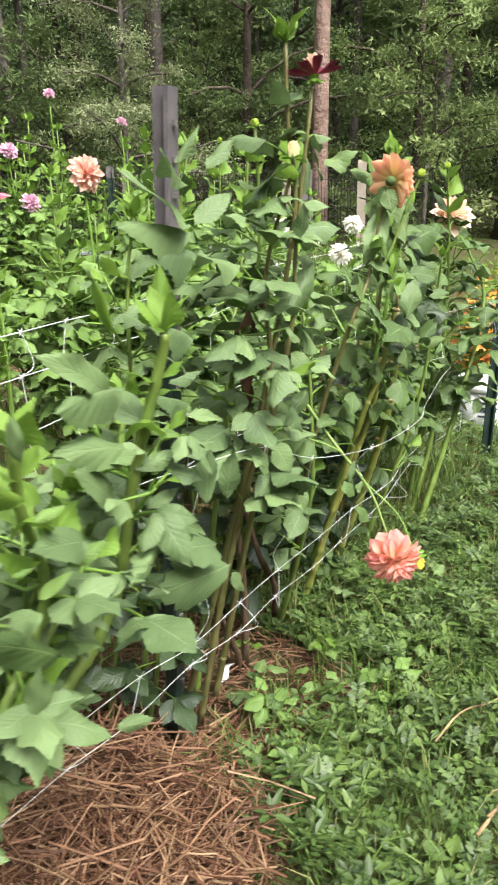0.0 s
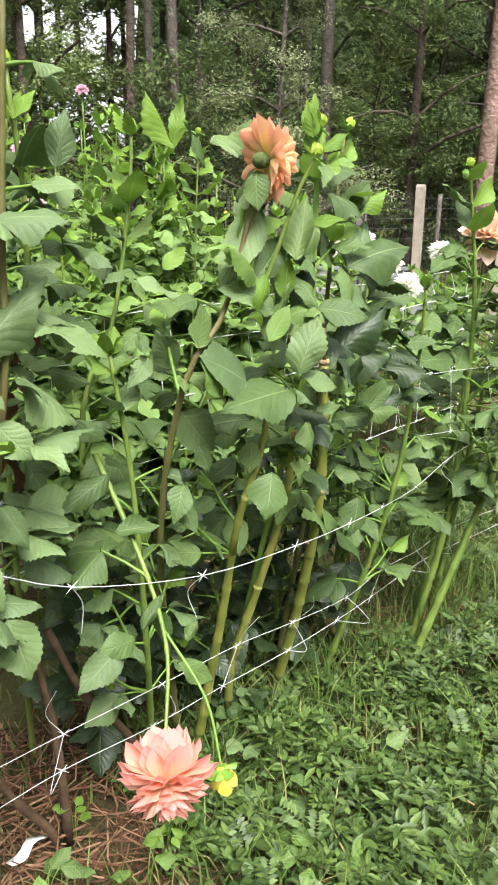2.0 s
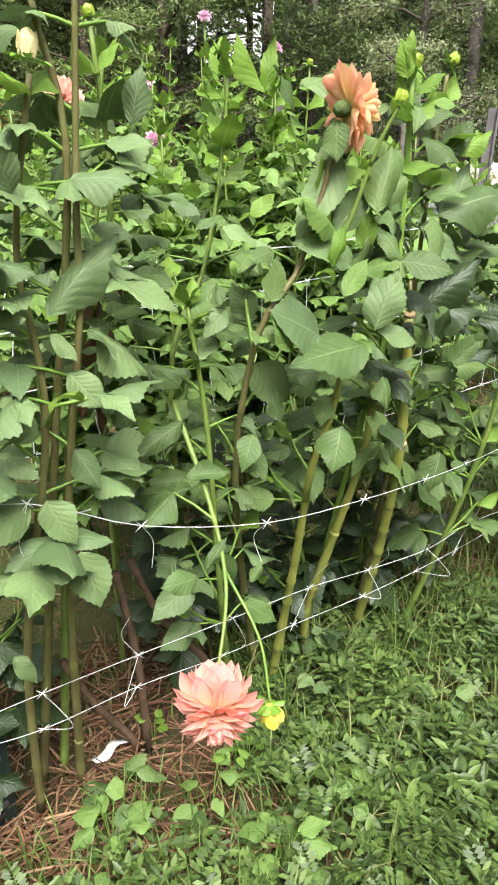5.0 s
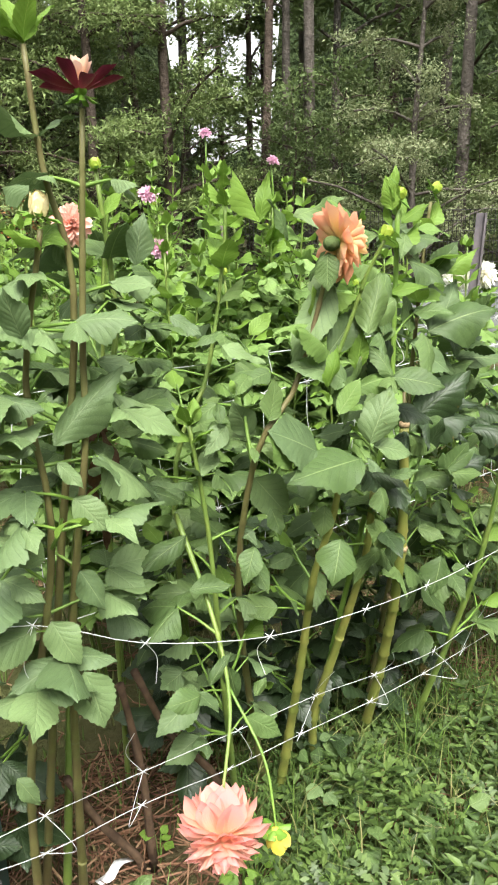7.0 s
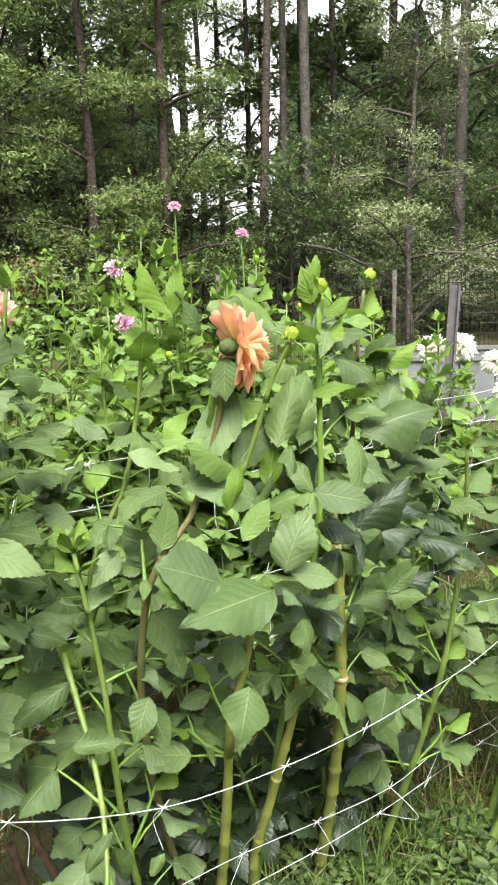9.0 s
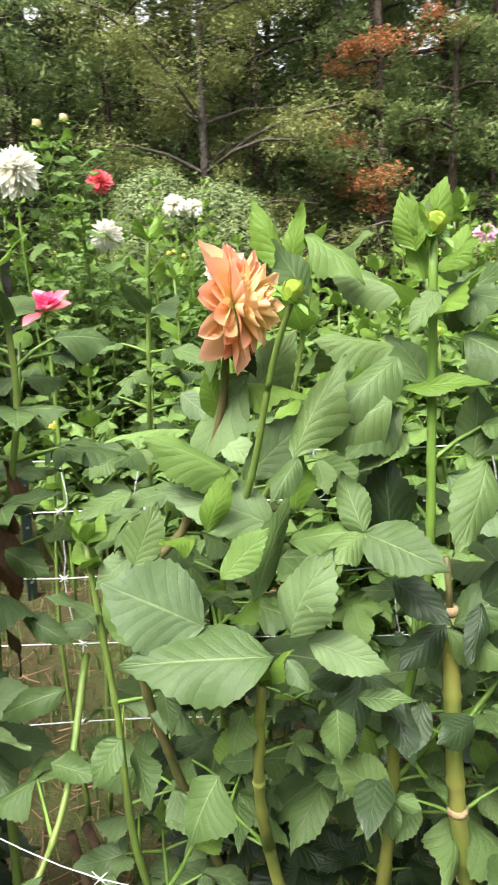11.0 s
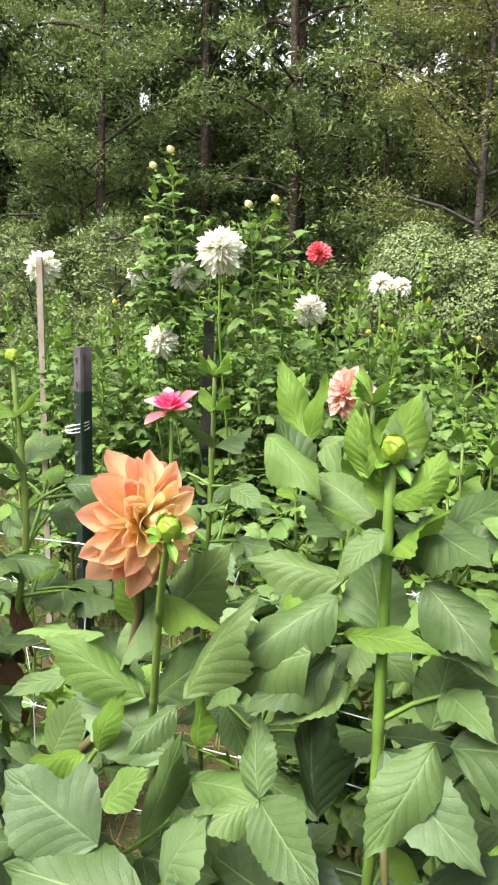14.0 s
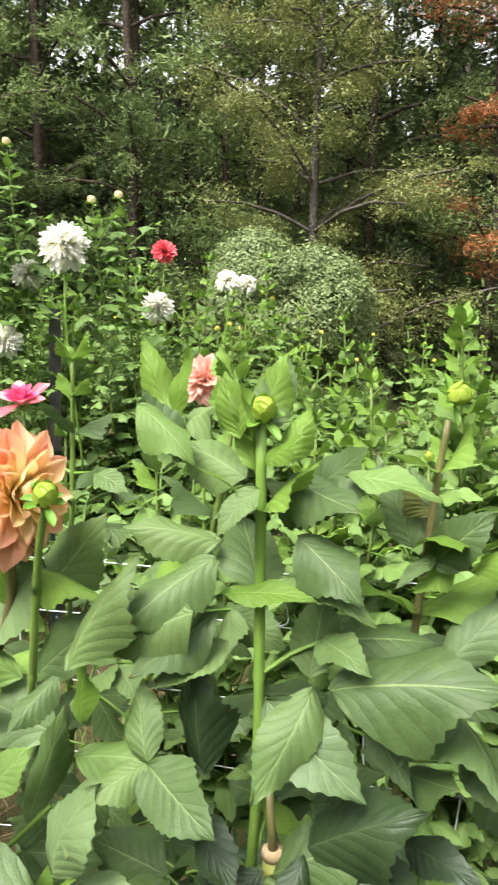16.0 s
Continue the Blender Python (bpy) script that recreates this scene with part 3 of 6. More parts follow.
# ---- woods ----
def blob_leaves(rng, centres, radii, count, size, squash=0.6):
    """Small leaf faces scattered round centres: verts, faces, the centre of each."""
    which = rng.integers(0, len(centres), count)
    c = np.asarray(centres)[which]
    rad = np.asarray(radii)[which % len(radii)][:, None]
    d = rng.normal(size=(count, 3))
    d /= np.linalg.norm(d, axis=1)[:, None]
    p = c + d * rad * rng.random((count, 1)) ** 0.6 * (1.1, 1.1, squash)
    a = rng.normal(size=(count, 3)) * (1, 1, 0.7)
    a /= np.linalg.norm(a, axis=1)[:, None]
    b = np.cross(a, rng.normal(size=(count, 3)) * 0.8 + (0, 0, 1.5))
    b /= np.linalg.norm(b, axis=1)[:, None] + 1e-9
    s = size * rng.uniform(0.6, 1.4, (count, 1))
    v = np.stack([p - a * s * 0.8 + b * s * 0.1, p + b * s * 0.6 + a * s * 0.1, p + a * s], 1).reshape(-1, 3)
    return v, np.arange(count * 3).reshape(-1, 3), which


def tree(x, y, h, trunk_r, seed, leaves, bark, label, crown=(0.25, 1.0), spread=2.0, count=5000, size=0.11, lean=0.0, name="tree", limbs=16, clumps=5, second=None, share=0.4, sides=7, squash=0.6):
    rng, r = np.random.default_rng(seed), random.Random(seed)
    ob = thing(name, (x, y, 0), label, "tree" if name == "tree" else "shrub", "trees at the edge of the wood")
    b = Build()
    top = Vector((lean, r.uniform(-0.3, 0.3), h))
    line = glide([(0, 0, -0.1), (lean * 0.2 + r.uniform(-0.1, 0.1), 0, h * 0.35), (lean * 0.6, r.uniform(-0.1, 0.1), h * 0.7), top], 14)
    b.tube(line, [trunk_r * (1.25 if i == 0 else 1) * (1 - 0.85 * i / 13) for i in range(14)], sides)
    centres, radii = [], []
    for k in range(limbs):
        f = crown[0] + (crown[1] - crown[0]) * (k + r.random()) / limbs
        p = line[min(13, int(f * 13))]
        a = k * 2.4 + r.uniform(-0.4, 0.4)
        ln = spread * (1.05 - 0.6 * (f - crown[0]) / (1 - crown[0] + 1e-6)) * r.uniform(0.6, 1.15)
        e = p + Vector((math.cos(a) * ln, math.sin(a) * ln, ln * r.uniform(-0.1, 0.55)))
        b.tube(glide([p, p.lerp(e, 0.5) + Vector((0, 0, 0.1 * ln)), e], 4), [trunk_r * 0.28 * (1 - i / 5) + 0.006 for i in range(4)], 4, 0, False)
        for j in range(clumps):
            t = r.uniform(0.3, 1.08)
            centres.append(p.lerp(e, t) + Vector((r.uniform(-0.35, 0.35), r.uniform(-0.35, 0.35), r.uniform(-0.25, 0.3))) * spread * 0.4)
            radii.append(spread * r.uniform(0.1, 0.3))
    part("trunk", b.mesh("trunk", [bark]), ob)
    v, f, which = blob_leaves(rng, [tuple(c) for c in centres], radii, count, size, squash)
    index = None
    if second:
        index = (rng.random(len(centres)) < share).astype(np.int32)[which]
        index[rng.random(count) < 0.15] = 0
    part("crown", mesh_of("crown", v, f, [leaves] + ([second] if second else []), None, index, smooth=False), ob, kind="stuff")
    return ob


# ---- ground ----
def make_ground():
    xs = np.concatenate([np.linspace(-300, -8, 6), np.linspace(-6, 10, 65), np.linspace(14, 300, 6)])
    ys = np.concatenate([np.linspace(-300, -6, 6), np.linspace(-4, 10, 57), np.linspace(14, 300, 6)])
    verts = []
    for yy in ys:
        for xx in xs:
            near = max(0.0, 1 - math.hypot(xx - 1.5, yy - 2) / 12)
            verts.append((xx, yy, -0.012 + 0.02 * near * noise.noise((xx * 1.7, yy * 1.7, 3))))
    n = len(xs)
    faces = [(j * n + i, j * n + i + 1, (j + 1) * n + i + 1, (j + 1) * n + i) for j in range(len(ys) - 1) for i in range(n - 1)]
    tagged(new("ground", mesh_of("ground", verts, faces, EARTH)), "uneven brown garden soil with patches of short grass", "ground", kind="structure")


make_ground()


def edge_of(x):
    """Where the weeds of the path meet the straw of the bed."""
    return np.where(x < 0.45, -0.2, np.where(x > 1.62, 0.95, 0.16)) + 0.08 * np.sin(x * 3.1) + 0.07 * np.sin(x * 7.3 + 1)


def thinning(x, y):
    """The weeds thin out towards the ends of the path."""
    return np.clip(np.minimum.reduce([(x + 1.6) / 0.6, (4.8 - x) / 1.0, (y + 1.75) / 0.5]), 0, 1)


def scatter_weeds(name, label, n, leaves, length, width, high, seed, patch, big=0.0):
    """Low weeds in front of the bed: tufts of a few leaves each, in patches."""
    rng = np.random.default_rng(seed)
    x = rng.uniform(-1.6, 4.8, n)
    y = rng.uniform(-1.7, 1.0, n)
    edge = edge_of(x)
    clump = np.array([noise.noise((a * 5, b * 5, seed)) for a, b in zip(x, y)])
    wide = np.array([noise.noise((a * 1.8, b * 1.8, seed + 9)) for a, b in zip(x, y)])
    keep = (y < edge) & ((x > -0.1) | (y < -0.42)) & (rng.random(n) < thinning(x, y)) & (wide + rng.uniform(-0.3, 0.3, n) > patch)
    x, y, clump = x[keep], y[keep], clump[keep]
    n = len(x)
    z = rng.uniform(0.15, 1.0, n) * high * (1 + 1.2 * clump)
    turn = rng.uniform(0, 2 * np.pi, n)
    grow = rng.uniform(0.65, 1.25, n) * (1 + 0.4 * clump)
    vs = []
    for k in range(leaves):
        a = turn + 2 * np.pi * k / leaves + rng.uniform(-0.35, 0.35, n)
        tilt = rng.uniform(-0.35, 0.6, n)
        d = np.stack([np.cos(a) * np.cos(tilt), np.sin(a) * np.cos(tilt), np.sin(tilt)], 1)
        w = np.stack([-np.sin(a), np.cos(a), rng.uniform(-0.3, 0.3, n)], 1)
        up = np.cross(d, w)
        L = (length * grow * rng.uniform(0.7, 1.2, n))[:, None]
        W = L * width
        p = np.stack([x, y, z + rng.uniform(-0.01, 0.01, n)], 1) + d * 0.004
        vs.append(np.stack([p, p + d * L * 0.35 + w * W + up * W * 0.25, p + d * L * 0.7 + w * W * 0.75 + up * W * 0.15, p + d * L, p + d * L * 0.7 - w * W * 0.75 + up * W * 0.15, p + d * L * 0.35 - w * W + up * W * 0.25], 1))
    v = np.concatenate(vs).reshape(-1, 3)
    o = (np.arange(n * leaves) * 6)[:, None]
    f = np.concatenate([o + [0, 3, 2, 1], o + [0, 5, 4, 3]])
    tagged(new(name, mesh_of(name, v, f, WEED, smooth=False)), label, "weeds", kind="stuff")


def blades(name, n, region, height, width, mat, label, category, seed, thin_at=None, lie=0.35):
    rng = np.random.default_rng(seed)
    x, y = rng.uniform(*region[:2], n), rng.uniform(*region[2:], n)
    if thin_at is not None:
        k = thin_at(x, y, rng)
        x, y = x[k], y[k]
        n = len(x)
    a, b = rng.uniform(0, 2 * np.pi, n), rng.uniform(0, 2 * np.pi, n)
    h = rng.uniform(0.4, 1.0, n) * height
    lean = rng.uniform(0.1, 1.0, n) * lie
    d = np.stack([np.cos(a), np.sin(a), np.zeros(n)], 1)
    w = np.stack([np.cos(b), np.sin(b), np.zeros(n)], 1) * width
    p = np.stack([x, y, np.full(n, -0.005)], 1)
    up = np.array([0, 0, 1.0])
    H, Ln = h[:, None], lean[:, None]
    m1 = p + up * H * 0.55 + d * H * Ln * 0.35
    tip = p + up * H * (1 - 0.35 * Ln) + d * H * Ln
    v = np.stack([p - w, p + w, m1 + w * 0.8, m1 - w * 0.8, tip], 1).reshape(-1, 3)
    o = (np.arange(n) * 5)[:, None]
    f = [tuple(q) for q in o + [0, 1, 2, 3]] + [tuple(q) for q in o + [3, 2, 4]]
    tagged(new(name, mesh_of(name, v, f, mat, smooth=False)), label, category, kind="stuff")


def straw(name, n, region, seed, label, thick=0.05, long=0.16, keep=None):
    """Loose dry stalks lying across one another."""
    rng = np.random.default_rng(seed)
    x, y = rng.uniform(*region[:2], n), rng.uniform(*region[2:], n)
    if keep is not None:
        k = keep(x, y, rng)
        x, y = x[k], y[k]
        n = len(x)
    a = rng.uniform(0, 2 * np.pi, n)
    tilt = rng.normal(0, 0.14, n)
    L = rng.uniform(0.3, 1.0, n) * long / 2
    r = rng.uniform(0.0008, 0.0022, n)
    z = rng.uniform(0.0, 1.0, n) ** 1.6 * thick
    d = np.stack([np.cos(a) * np.cos(tilt), np.sin(a) * np.cos(tilt), np.sin(tilt)], 1)
    w = np.stack([-np.sin(a), np.cos(a), np.zeros(n)], 1)
    bend = w * (rng.normal(0, 0.12, n) * L)[:, None]
    p = np.stack([x, y, z], 1)
    up = np.cross(d, w)
    ring = [w, -0.5 * w + 0.87 * up, -0.5 * w - 0.87 * up]
    R, LL = r[:, None], L[:, None]
    v = np.stack([c + q * R for c in (p - d * LL, p + bend, p + d * LL) for q in ring], 1).reshape(-1, 3)
    o = (np.arange(n) * 9)[:, None]
    f = np.concatenate([o + [i * 3 + k, i * 3 + (k + 1) % 3, i * 3 + 3 + (k + 1) % 3, i * 3 + 3 + k] for i in range(2) for k in range(3)])
    tagged(new(name, mesh_of(name, v, f, STRAW, smooth=False)), label, "straw mulch", kind="stuff")


def fern_weeds(n, seed):
    """Low weeds with feathered leaves: pairs of small leaflets along a bent stalk."""
    rng = np.random.default_rng(seed)
    x, y = rng.uniform(-0.1, 4.0, n), rng.uniform(-1.5, 0.1, n)
    keep = y < edge_of(x) - 0.03
    x, y = x[keep], y[keep]
    n = len(x)
    a, rise = rng.uniform(0, 2 * np.pi, n), rng.uniform(0.0, 0.7, n)
    L = rng.uniform(0.05, 0.1, n)
    d = np.stack([np.cos(a) * np.cos(rise), np.sin(a) * np.cos(rise), np.sin(rise)], 1)
    w = np.stack([-np.sin(a), np.cos(a), np.zeros(n)], 1)
    p0 = np.stack([x, y, rng.uniform(0.03, 0.1, n)], 1)
    vs = []
    for k in range(8):
        f = 0.2 + 0.1 * k
        p = p0 + d * (L * f)[:, None] - np.array([0, 0, 1.0]) * (L * f * f * 0.35)[:, None]
        ln = L * 0.2 * (1.1 - 0.6 * abs(f - 0.5))
        for sgn in (-1, 1):
            v = w * sgn + d * 0.35 + rng.normal(0, 0.12, (n, 3))
            b = d * 0.3
            e = ln[:, None]
            vs.append(np.stack([p, p + v * e * 0.55 + b * e, p + v * e * 1.1, p + v * e * 0.55 - b * e], 1))
    v = np.concatenate(vs).reshape(-1, 3)
    tagged(new("feathery_weeds", mesh_of("feathery_weeds", v, np.arange(len(v)).reshape(-1, 4), WEED, smooth=False)), "low weeds with feathered blue-green leaves on the path", "weeds", kind="stuff")


scatter_weeds("clover_weeds", "low round-leaved green weeds covering the path beside the bed", 17000, 3, 0.019, 0.42, 0.06, 5, -0.2)
scatter_weeds("lance_weeds", "pointed narrow-leaved green weeds on the path", 30000, 5, 0.027, 0.17, 0.085, 15, -0.25)
scatter_weeds("broad_weeds", "larger broad-leaved weeds scattered over the path", 2000, 4, 0.045, 0.3, 0.09, 25, 0.0)
fern_weeds(3000, 35)
blades("grass", 36000, (-1.6, 4.2, -1.8, 1.0), 0.17, 0.0019, GRASS, "tufts of green grass among the weeds", "grass", 6, lambda x, y, g: (y < edge_of(x) + 0.08) & ((x > -0.1) | (y < -0.4)) & (g.random(len(x)) < thinning(x, y)), lie=0.9)
blades("rough_grass", 16000, (-4.0, 8.0, 1.9, 8.5), 0.14, 0.004, GRASS, "rough green grass beyond the flower beds", "grass", 7)
blades("path_grass", 6000, (-1.5, 4.5, 0.12, 1.9), 0.09, 0.003, GRASS, "thin grass on the path between the rows", "grass", 8)
blades("bed_grass", 1800, (0.5, 1.75, -0.02, 0.45), 0.24, 0.0019, GRASS, "long thin grass among the feet of the dahlias", "grass", 12, lie=0.8)
straw("straw_mulch", 9000, (-1.2, 3.2, -0.32, 0.4), 9, "reddish brown straw spread under the dahlias", 0.045, 0.17, lambda x, y, g: (y > edge_of(x) - 0.1) | (x < -0.05) | (g.random(len(x)) < 0.12))
straw("straw_heap", 3000, (-0.52, -0.05, -0.28, 0.14), 10, "heap of pale dry straw round the fence post", 0.13, 0.17)
straw("straw_between_rows", 5500, (-1.0, 4.2, 0.4, 4.5), 11, "thin reddish straw between the flower rows", 0.03, 0.16)


# ---- posts and nets ----
def t_post(x, y, h, label, lean=(0.0, 0.0), worn=0.35, turn=0.9):
    """A studded steel T post, its upper end worn to grey."""
    ob = thing("fence_post", (x, y, 0), label, "fence post", "steel posts along the rows")
    tilt = Matrix.Rotation(lean[0], 4, "Y") @ Matrix.Rotation(lean[1], 4, "X") @ Matrix.Rotation(turn, 4, "Z")
    for nm, lo, hi, mat in (("shaft", -0.2, h - worn, POST_PAINT), ("top_end", h - worn, h, POST_WORN)):
        b = Build()
        b.box((-0.02, -0.0035, lo), (0.02, 0.0035, hi))
        b.box((-0.003, 0.0032, lo), (0.003, 0.03, hi))
        part(nm, b.mesh(nm, [mat], False), ob, tilt)
    stud = Build()
    stud.box((-0.005, -0.009, -0.004), (0.005, -0.0030, 0.005))
    me = stud.mesh("stud", [STUD], False)
    z = 0.06
    while z < h - 0.02:
        part("stud", me, ob, tilt @ Matrix.Translation((0, 0, z)))
        z += 0.054
    return ob


t_post(0.04, 0.045, 1.3, "dark green studded steel post with a grey worn top", (0.0, 0.046), 0.26, 0.3)
t_post(1.98, 0.02, 0.74, "dark green studded steel post at the row's far part", (0.0, 0.0), 0.05)
t_post(-0.23, 0.7, 1.22, "dark green steel post with white twine tied round it", (0.01, 0.0), 0.1, -0.5)
twined = bpy.context.scene.objects["fence_post.002"]
tw = Build()
for k in range(3):
    tw.tube(glide([(0.026 * math.cos(q), 0.008 + 0.03 * math.sin(q), 1.034 + 0.005 * k + 0.007 * math.sin(q + 0.6 * k)) for q in np.linspace(0, 2 * math.pi, 9)], 25), 0.0016, 5)
part("twine", tw.mesh("twine", [STRING]), twined, label="white twine wound round the post")
t_post(1.913, 0.894, 1.165, "grey weathered steel post behind white dahlias", (0.06, 0.0), 0.6)
t_post(-0.517, 1.712, 1.3, "dark studded steel post among white dahlias", (0.03, 0.0), 0.5)
t_post(1.78, 1.87, 1.19, "grey worn steel post in the third row", (0.0, 0.0), 0.05)


def net(label, line, x0, x1, cell, rows, seed, place=(0, 0, 0), thick=0.0006):
    """Square-meshed white plant netting; line(x, row) gives a strand's place."""
    r = random.Random(seed)
    ob = thing("plant_netting", place, label, "netting", "nets that hold the dahlias")
    n = round((x1 - x0) / cell)
    grid = [[Vector(line(x0 + cell * i, j)) + Vector((r.uniform(-0.012, 0.012), r.uniform(-0.006, 0.006), r.uniform(-0.006, 0.006))) for i in range(n + 1)] for j in range(rows)]
    org = Vector(place)
    for j in range(rows):
        b = Build()
        pts = glide(grid[j], n * 4 + 1)
        b.tube([p - org for p in pts], thick, 5)
        for p in grid[j]:
            b.ball(p - org, thick * 2.2, 0, 6, 4)
            for sgn in (-1, 1):
                d = Vector((1, r.uniform(-0.4, 0.4), sgn * r.uniform(0.5, 1.2))).normalized() * 0.011
                b.tube([p - d - org, p - org, p + d - org], [thick * 0.5, thick * 1.6, thick * 0.5], 4)
        part("strand", b.mesh("strand", [STRING]), ob)
    for i in range(n + 1):
        for j in range(rows - 1):
            p, q = grid[j][i], grid[j + 1][i]
            slack = max(0.0, cell - (q - p).length)
            lines = []
            if (q - p).length > 1.35 * cell:
                for foot, way in ((p, 0.35), (q, -0.3)):
                    if r.random() < 0.6:
                        lines.append([foot + (q - p) * way * f + Vector((r.uniform(-0.025, 0.025), r.uniform(-0.02, 0.02), 0)) * (f > 0) for f in (0, 0.5, 1.0)])
            else:
                side = Vector((r.choice((-1, 1)) * slack * r.uniform(0.3, 0.6), r.uniform(-0.5, 0.2) * slack, -slack * 0.3))
                lines.append([p, p.lerp(q, 0.35) + side * 0.8, p.lerp(q, 0.7) + side * 0.5, q])
            for line_points in lines:
                b = Build()
                b.tube([v - org for v in glide(line_points, 13)], thick * 0.9, 4, 0, False)
                part("cross_strand", b.mesh("cross_strand", [STRING]), ob)
    return ob


TOP_X = (-1.0, -0.08, 0.18, 0.3, 0.44, 0.6, 0.76, 1.0, 1.4, 1.9, 3.0)
TOP_Y = (-0.12, -0.13, -0.14, -0.146, -0.197, -0.199, -0.171, -0.07, -0.03, 0.0, 0.0)
TOP_Z = (0.78, 0.74, 0.7, 0.624, 0.615, 0.616, 0.6, 0.542, 0.6, 0.66, 0.66)


def front_line(x, row):
    """The three strands of the front net: two low and tight, one slack in front of the stems."""
    if row == 2:
        return (x, float(np.interp(x, TOP_X, TOP_Y)) - 0.006, float(np.interp(x, TOP_X, TOP_Z)))
    return (x, float(np.interp(x, (-1, 0.3, 0.5, 0.9, 1.4, 2.0), (-0.14, -0.045, -0.06, -0.012, 0.09, 0.05))) - 0.012 * row - 0.008, float(np.interp(x, (-1, 0, 0.3, 0.5, 0.9, 1.4, 2.0), ((0.4, 0.3, 0.285, 0.293, 0.275, 0.231, 0.24), (0.5, 0.37, 0.352, 0.375, 0.338, 0.3, 0.3))[row])))


net("white square-meshed plastic netting sagging in front of the dahlias", front_line, -1.02, 2.02, 0.16, 3, 21)
net("torn upper edge of the white netting over the further plants", lambda x, row: (x, -0.05 + 0.03 * row, (0.62, 0.74)[row] + 0.03 * math.sin(x * 2.2)), 1.05, 2.0, 0.16, 2, 23)
net("white plastic netting along the back of the bed", lambda x, row: (x, 0.52 + 0.11 * x, (0.28, 0.46, 0.6, 0.74, 0.84)[row]), -1.0, 2.6, 0.16, 5, 22, thick=0.0014)


# ---- first row of dahlias ----
ROW1 = "dahlias of the first row"
a = Plant((0.68, 0.1, 0), "bushy green dahlia with a fading peach flower and thick stems", ROW1, 31, front=-0.085)
a.stem([(0.61, 0.09, 0), (0.58, -0.04, 0.42), (0.563, -0.1, 0.62), (0.57, -0.14, 0.74), (0.575, -0.15, 0.8)], 0.0105, 0.005, 0.58, 0.07, 0.12, young=0.9, laterals=0.6, mat=STEM_OLD)
a.stem([(0.6, 0.12, 0), (0.47, -0.02, 0.55), (0.445, -0.12, 0.85), (0.507, -0.13, 0.95), (0.545, -0.13, 1.05), (0.558, -0.142, 1.13)], 0.008, 0.0032, 0.45, 0.09, 0.13, top="none", mat=STEM_BROWN, young=0.93)
flower(a, (0.566, -0.152, 1.15), (0.96, -0.22, 0.15), 0.1, PEACH, label="fading peach dahlia flower with some petals lost", rings=9, count=12, low=-24, high=82, single=True, inner=GOLD, seed=3, width=1.12, calyx=False)
# green base ball; its dark colour stands in for shade among the petals
base = Build()
base.ball(Vector((0.555, -0.15, 1.149)) - a.place, 0.0115, 0, 12, 8, 0.9)
part("flower_base", base.mesh("flower_base", [SHADE_GREEN]), a.ob, label="dark green flower base coloured like a shaded hollow")
a.leaf_to((0.553, -0.145, 1.137), (0.54, -0.162, 1.09), "green", (-0.8, -0.6, 0.2), 1.1)
a.leaf_to((0.556, -0.14, 1.137), (0.577, -0.135, 1.088), "deep", (-0.5, -0.8, 0.2), 0.9)
a.leaf_to((0.553, -0.142, 1.14), (0.54, -0.115, 1.1), "green", (-0.8, 0.3, 0.2), 0.9)
a.stem([(0.56, -0.13, 0.96), (0.577, -0.15, 1.014), (0.598, -0.172, 1.104), (0.615, -0.188, 1.152)], 0.0034, 0.0026, 0.5, 0.1, 0.1, top="none", mat=STEM, laterals=0, name="bud_stalk")
bud(a, (0.617, -0.19, 1.163), (0.3, -0.3, 0.9), 0.0098)
a.stem([(0.86, 0.13, 0), (0.81, 0.0, 0.35), (0.768, -0.08, 0.617), (0.754, -0.09, 0.848)], 0.011, 0.0085, 0.56, 0.075, 0.13, top="none", laterals=0.6, mat=STEM_OLD)
a.stem([(0.72, 0.1, 0), (0.679, 0.06, 0.2), (0.69, 0.0, 0.4), (0.702, -0.06, 0.605), (0.7, -0.08, 0.74)], 0.0105, 0.006, 0.56, 0.075, 0.12, top="none", laterals=0.6, mat=STEM_OLD)
a.stem([(0.72, 0.15, 0), (0.7, -0.02, 0.55), (0.733, -0.07, 0.85), (0.736, -0.075, 1.04), (0.735, -0.075, 1.2)], 0.0062, 0.0042, 0.45, 0.08, 0.16, top="none", mat=STEM_YOUNG, young=0.88, pairs=1, laterals=0.0)
bud(a, (0.737, -0.078, 1.213), (0.2, -0.5, 0.8), 0.0115, BUD, label="green bud in a collar of leafy bracts")
a.stem([(0.9, 0.17, 0), (0.85, 0.02, 0.6), (0.845, 0.0, 0.87), (0.863, 0.0, 1.12), (0.872, -0.002, 1.2)], 0.007, 0.003, 0.42, 0.085, 0.15, top="none", mat=STEM_BROWN, young=0.84)
bud(a, (0.88, -0.006, 1.222), (0.7, -0.4, 0.5), 0.0105, BUD, label="round yellow-green bud")
a.stem([(0.5, 0.2, 0), (0.47, 0.22, 0.68), (0.56, 0.24, 0.9), (0.607, 0.25, 1.11), (0.615, 0.25, 1.2)], 0.008, 0.003, 0.35, 0.085, 0.15, young=0.82)
a.stem([(0.98, 0.1, 0), (1.0, -0.05, 0.5), (1.02, -0.08, 0.8), (1.0, -0.1, 0.95)], 0.008, 0.003, 0.3, 0.075, 0.135, laterals=0.5)
a.stem([(0.52, 0.1, 0), (0.42, -0.05, 0.45), (0.4, -0.06, 0.72), (0.38, -0.05, 0.9)], 0.007, 0.003, 0.3, 0.07, 0.12, "blue", laterals=0.5)
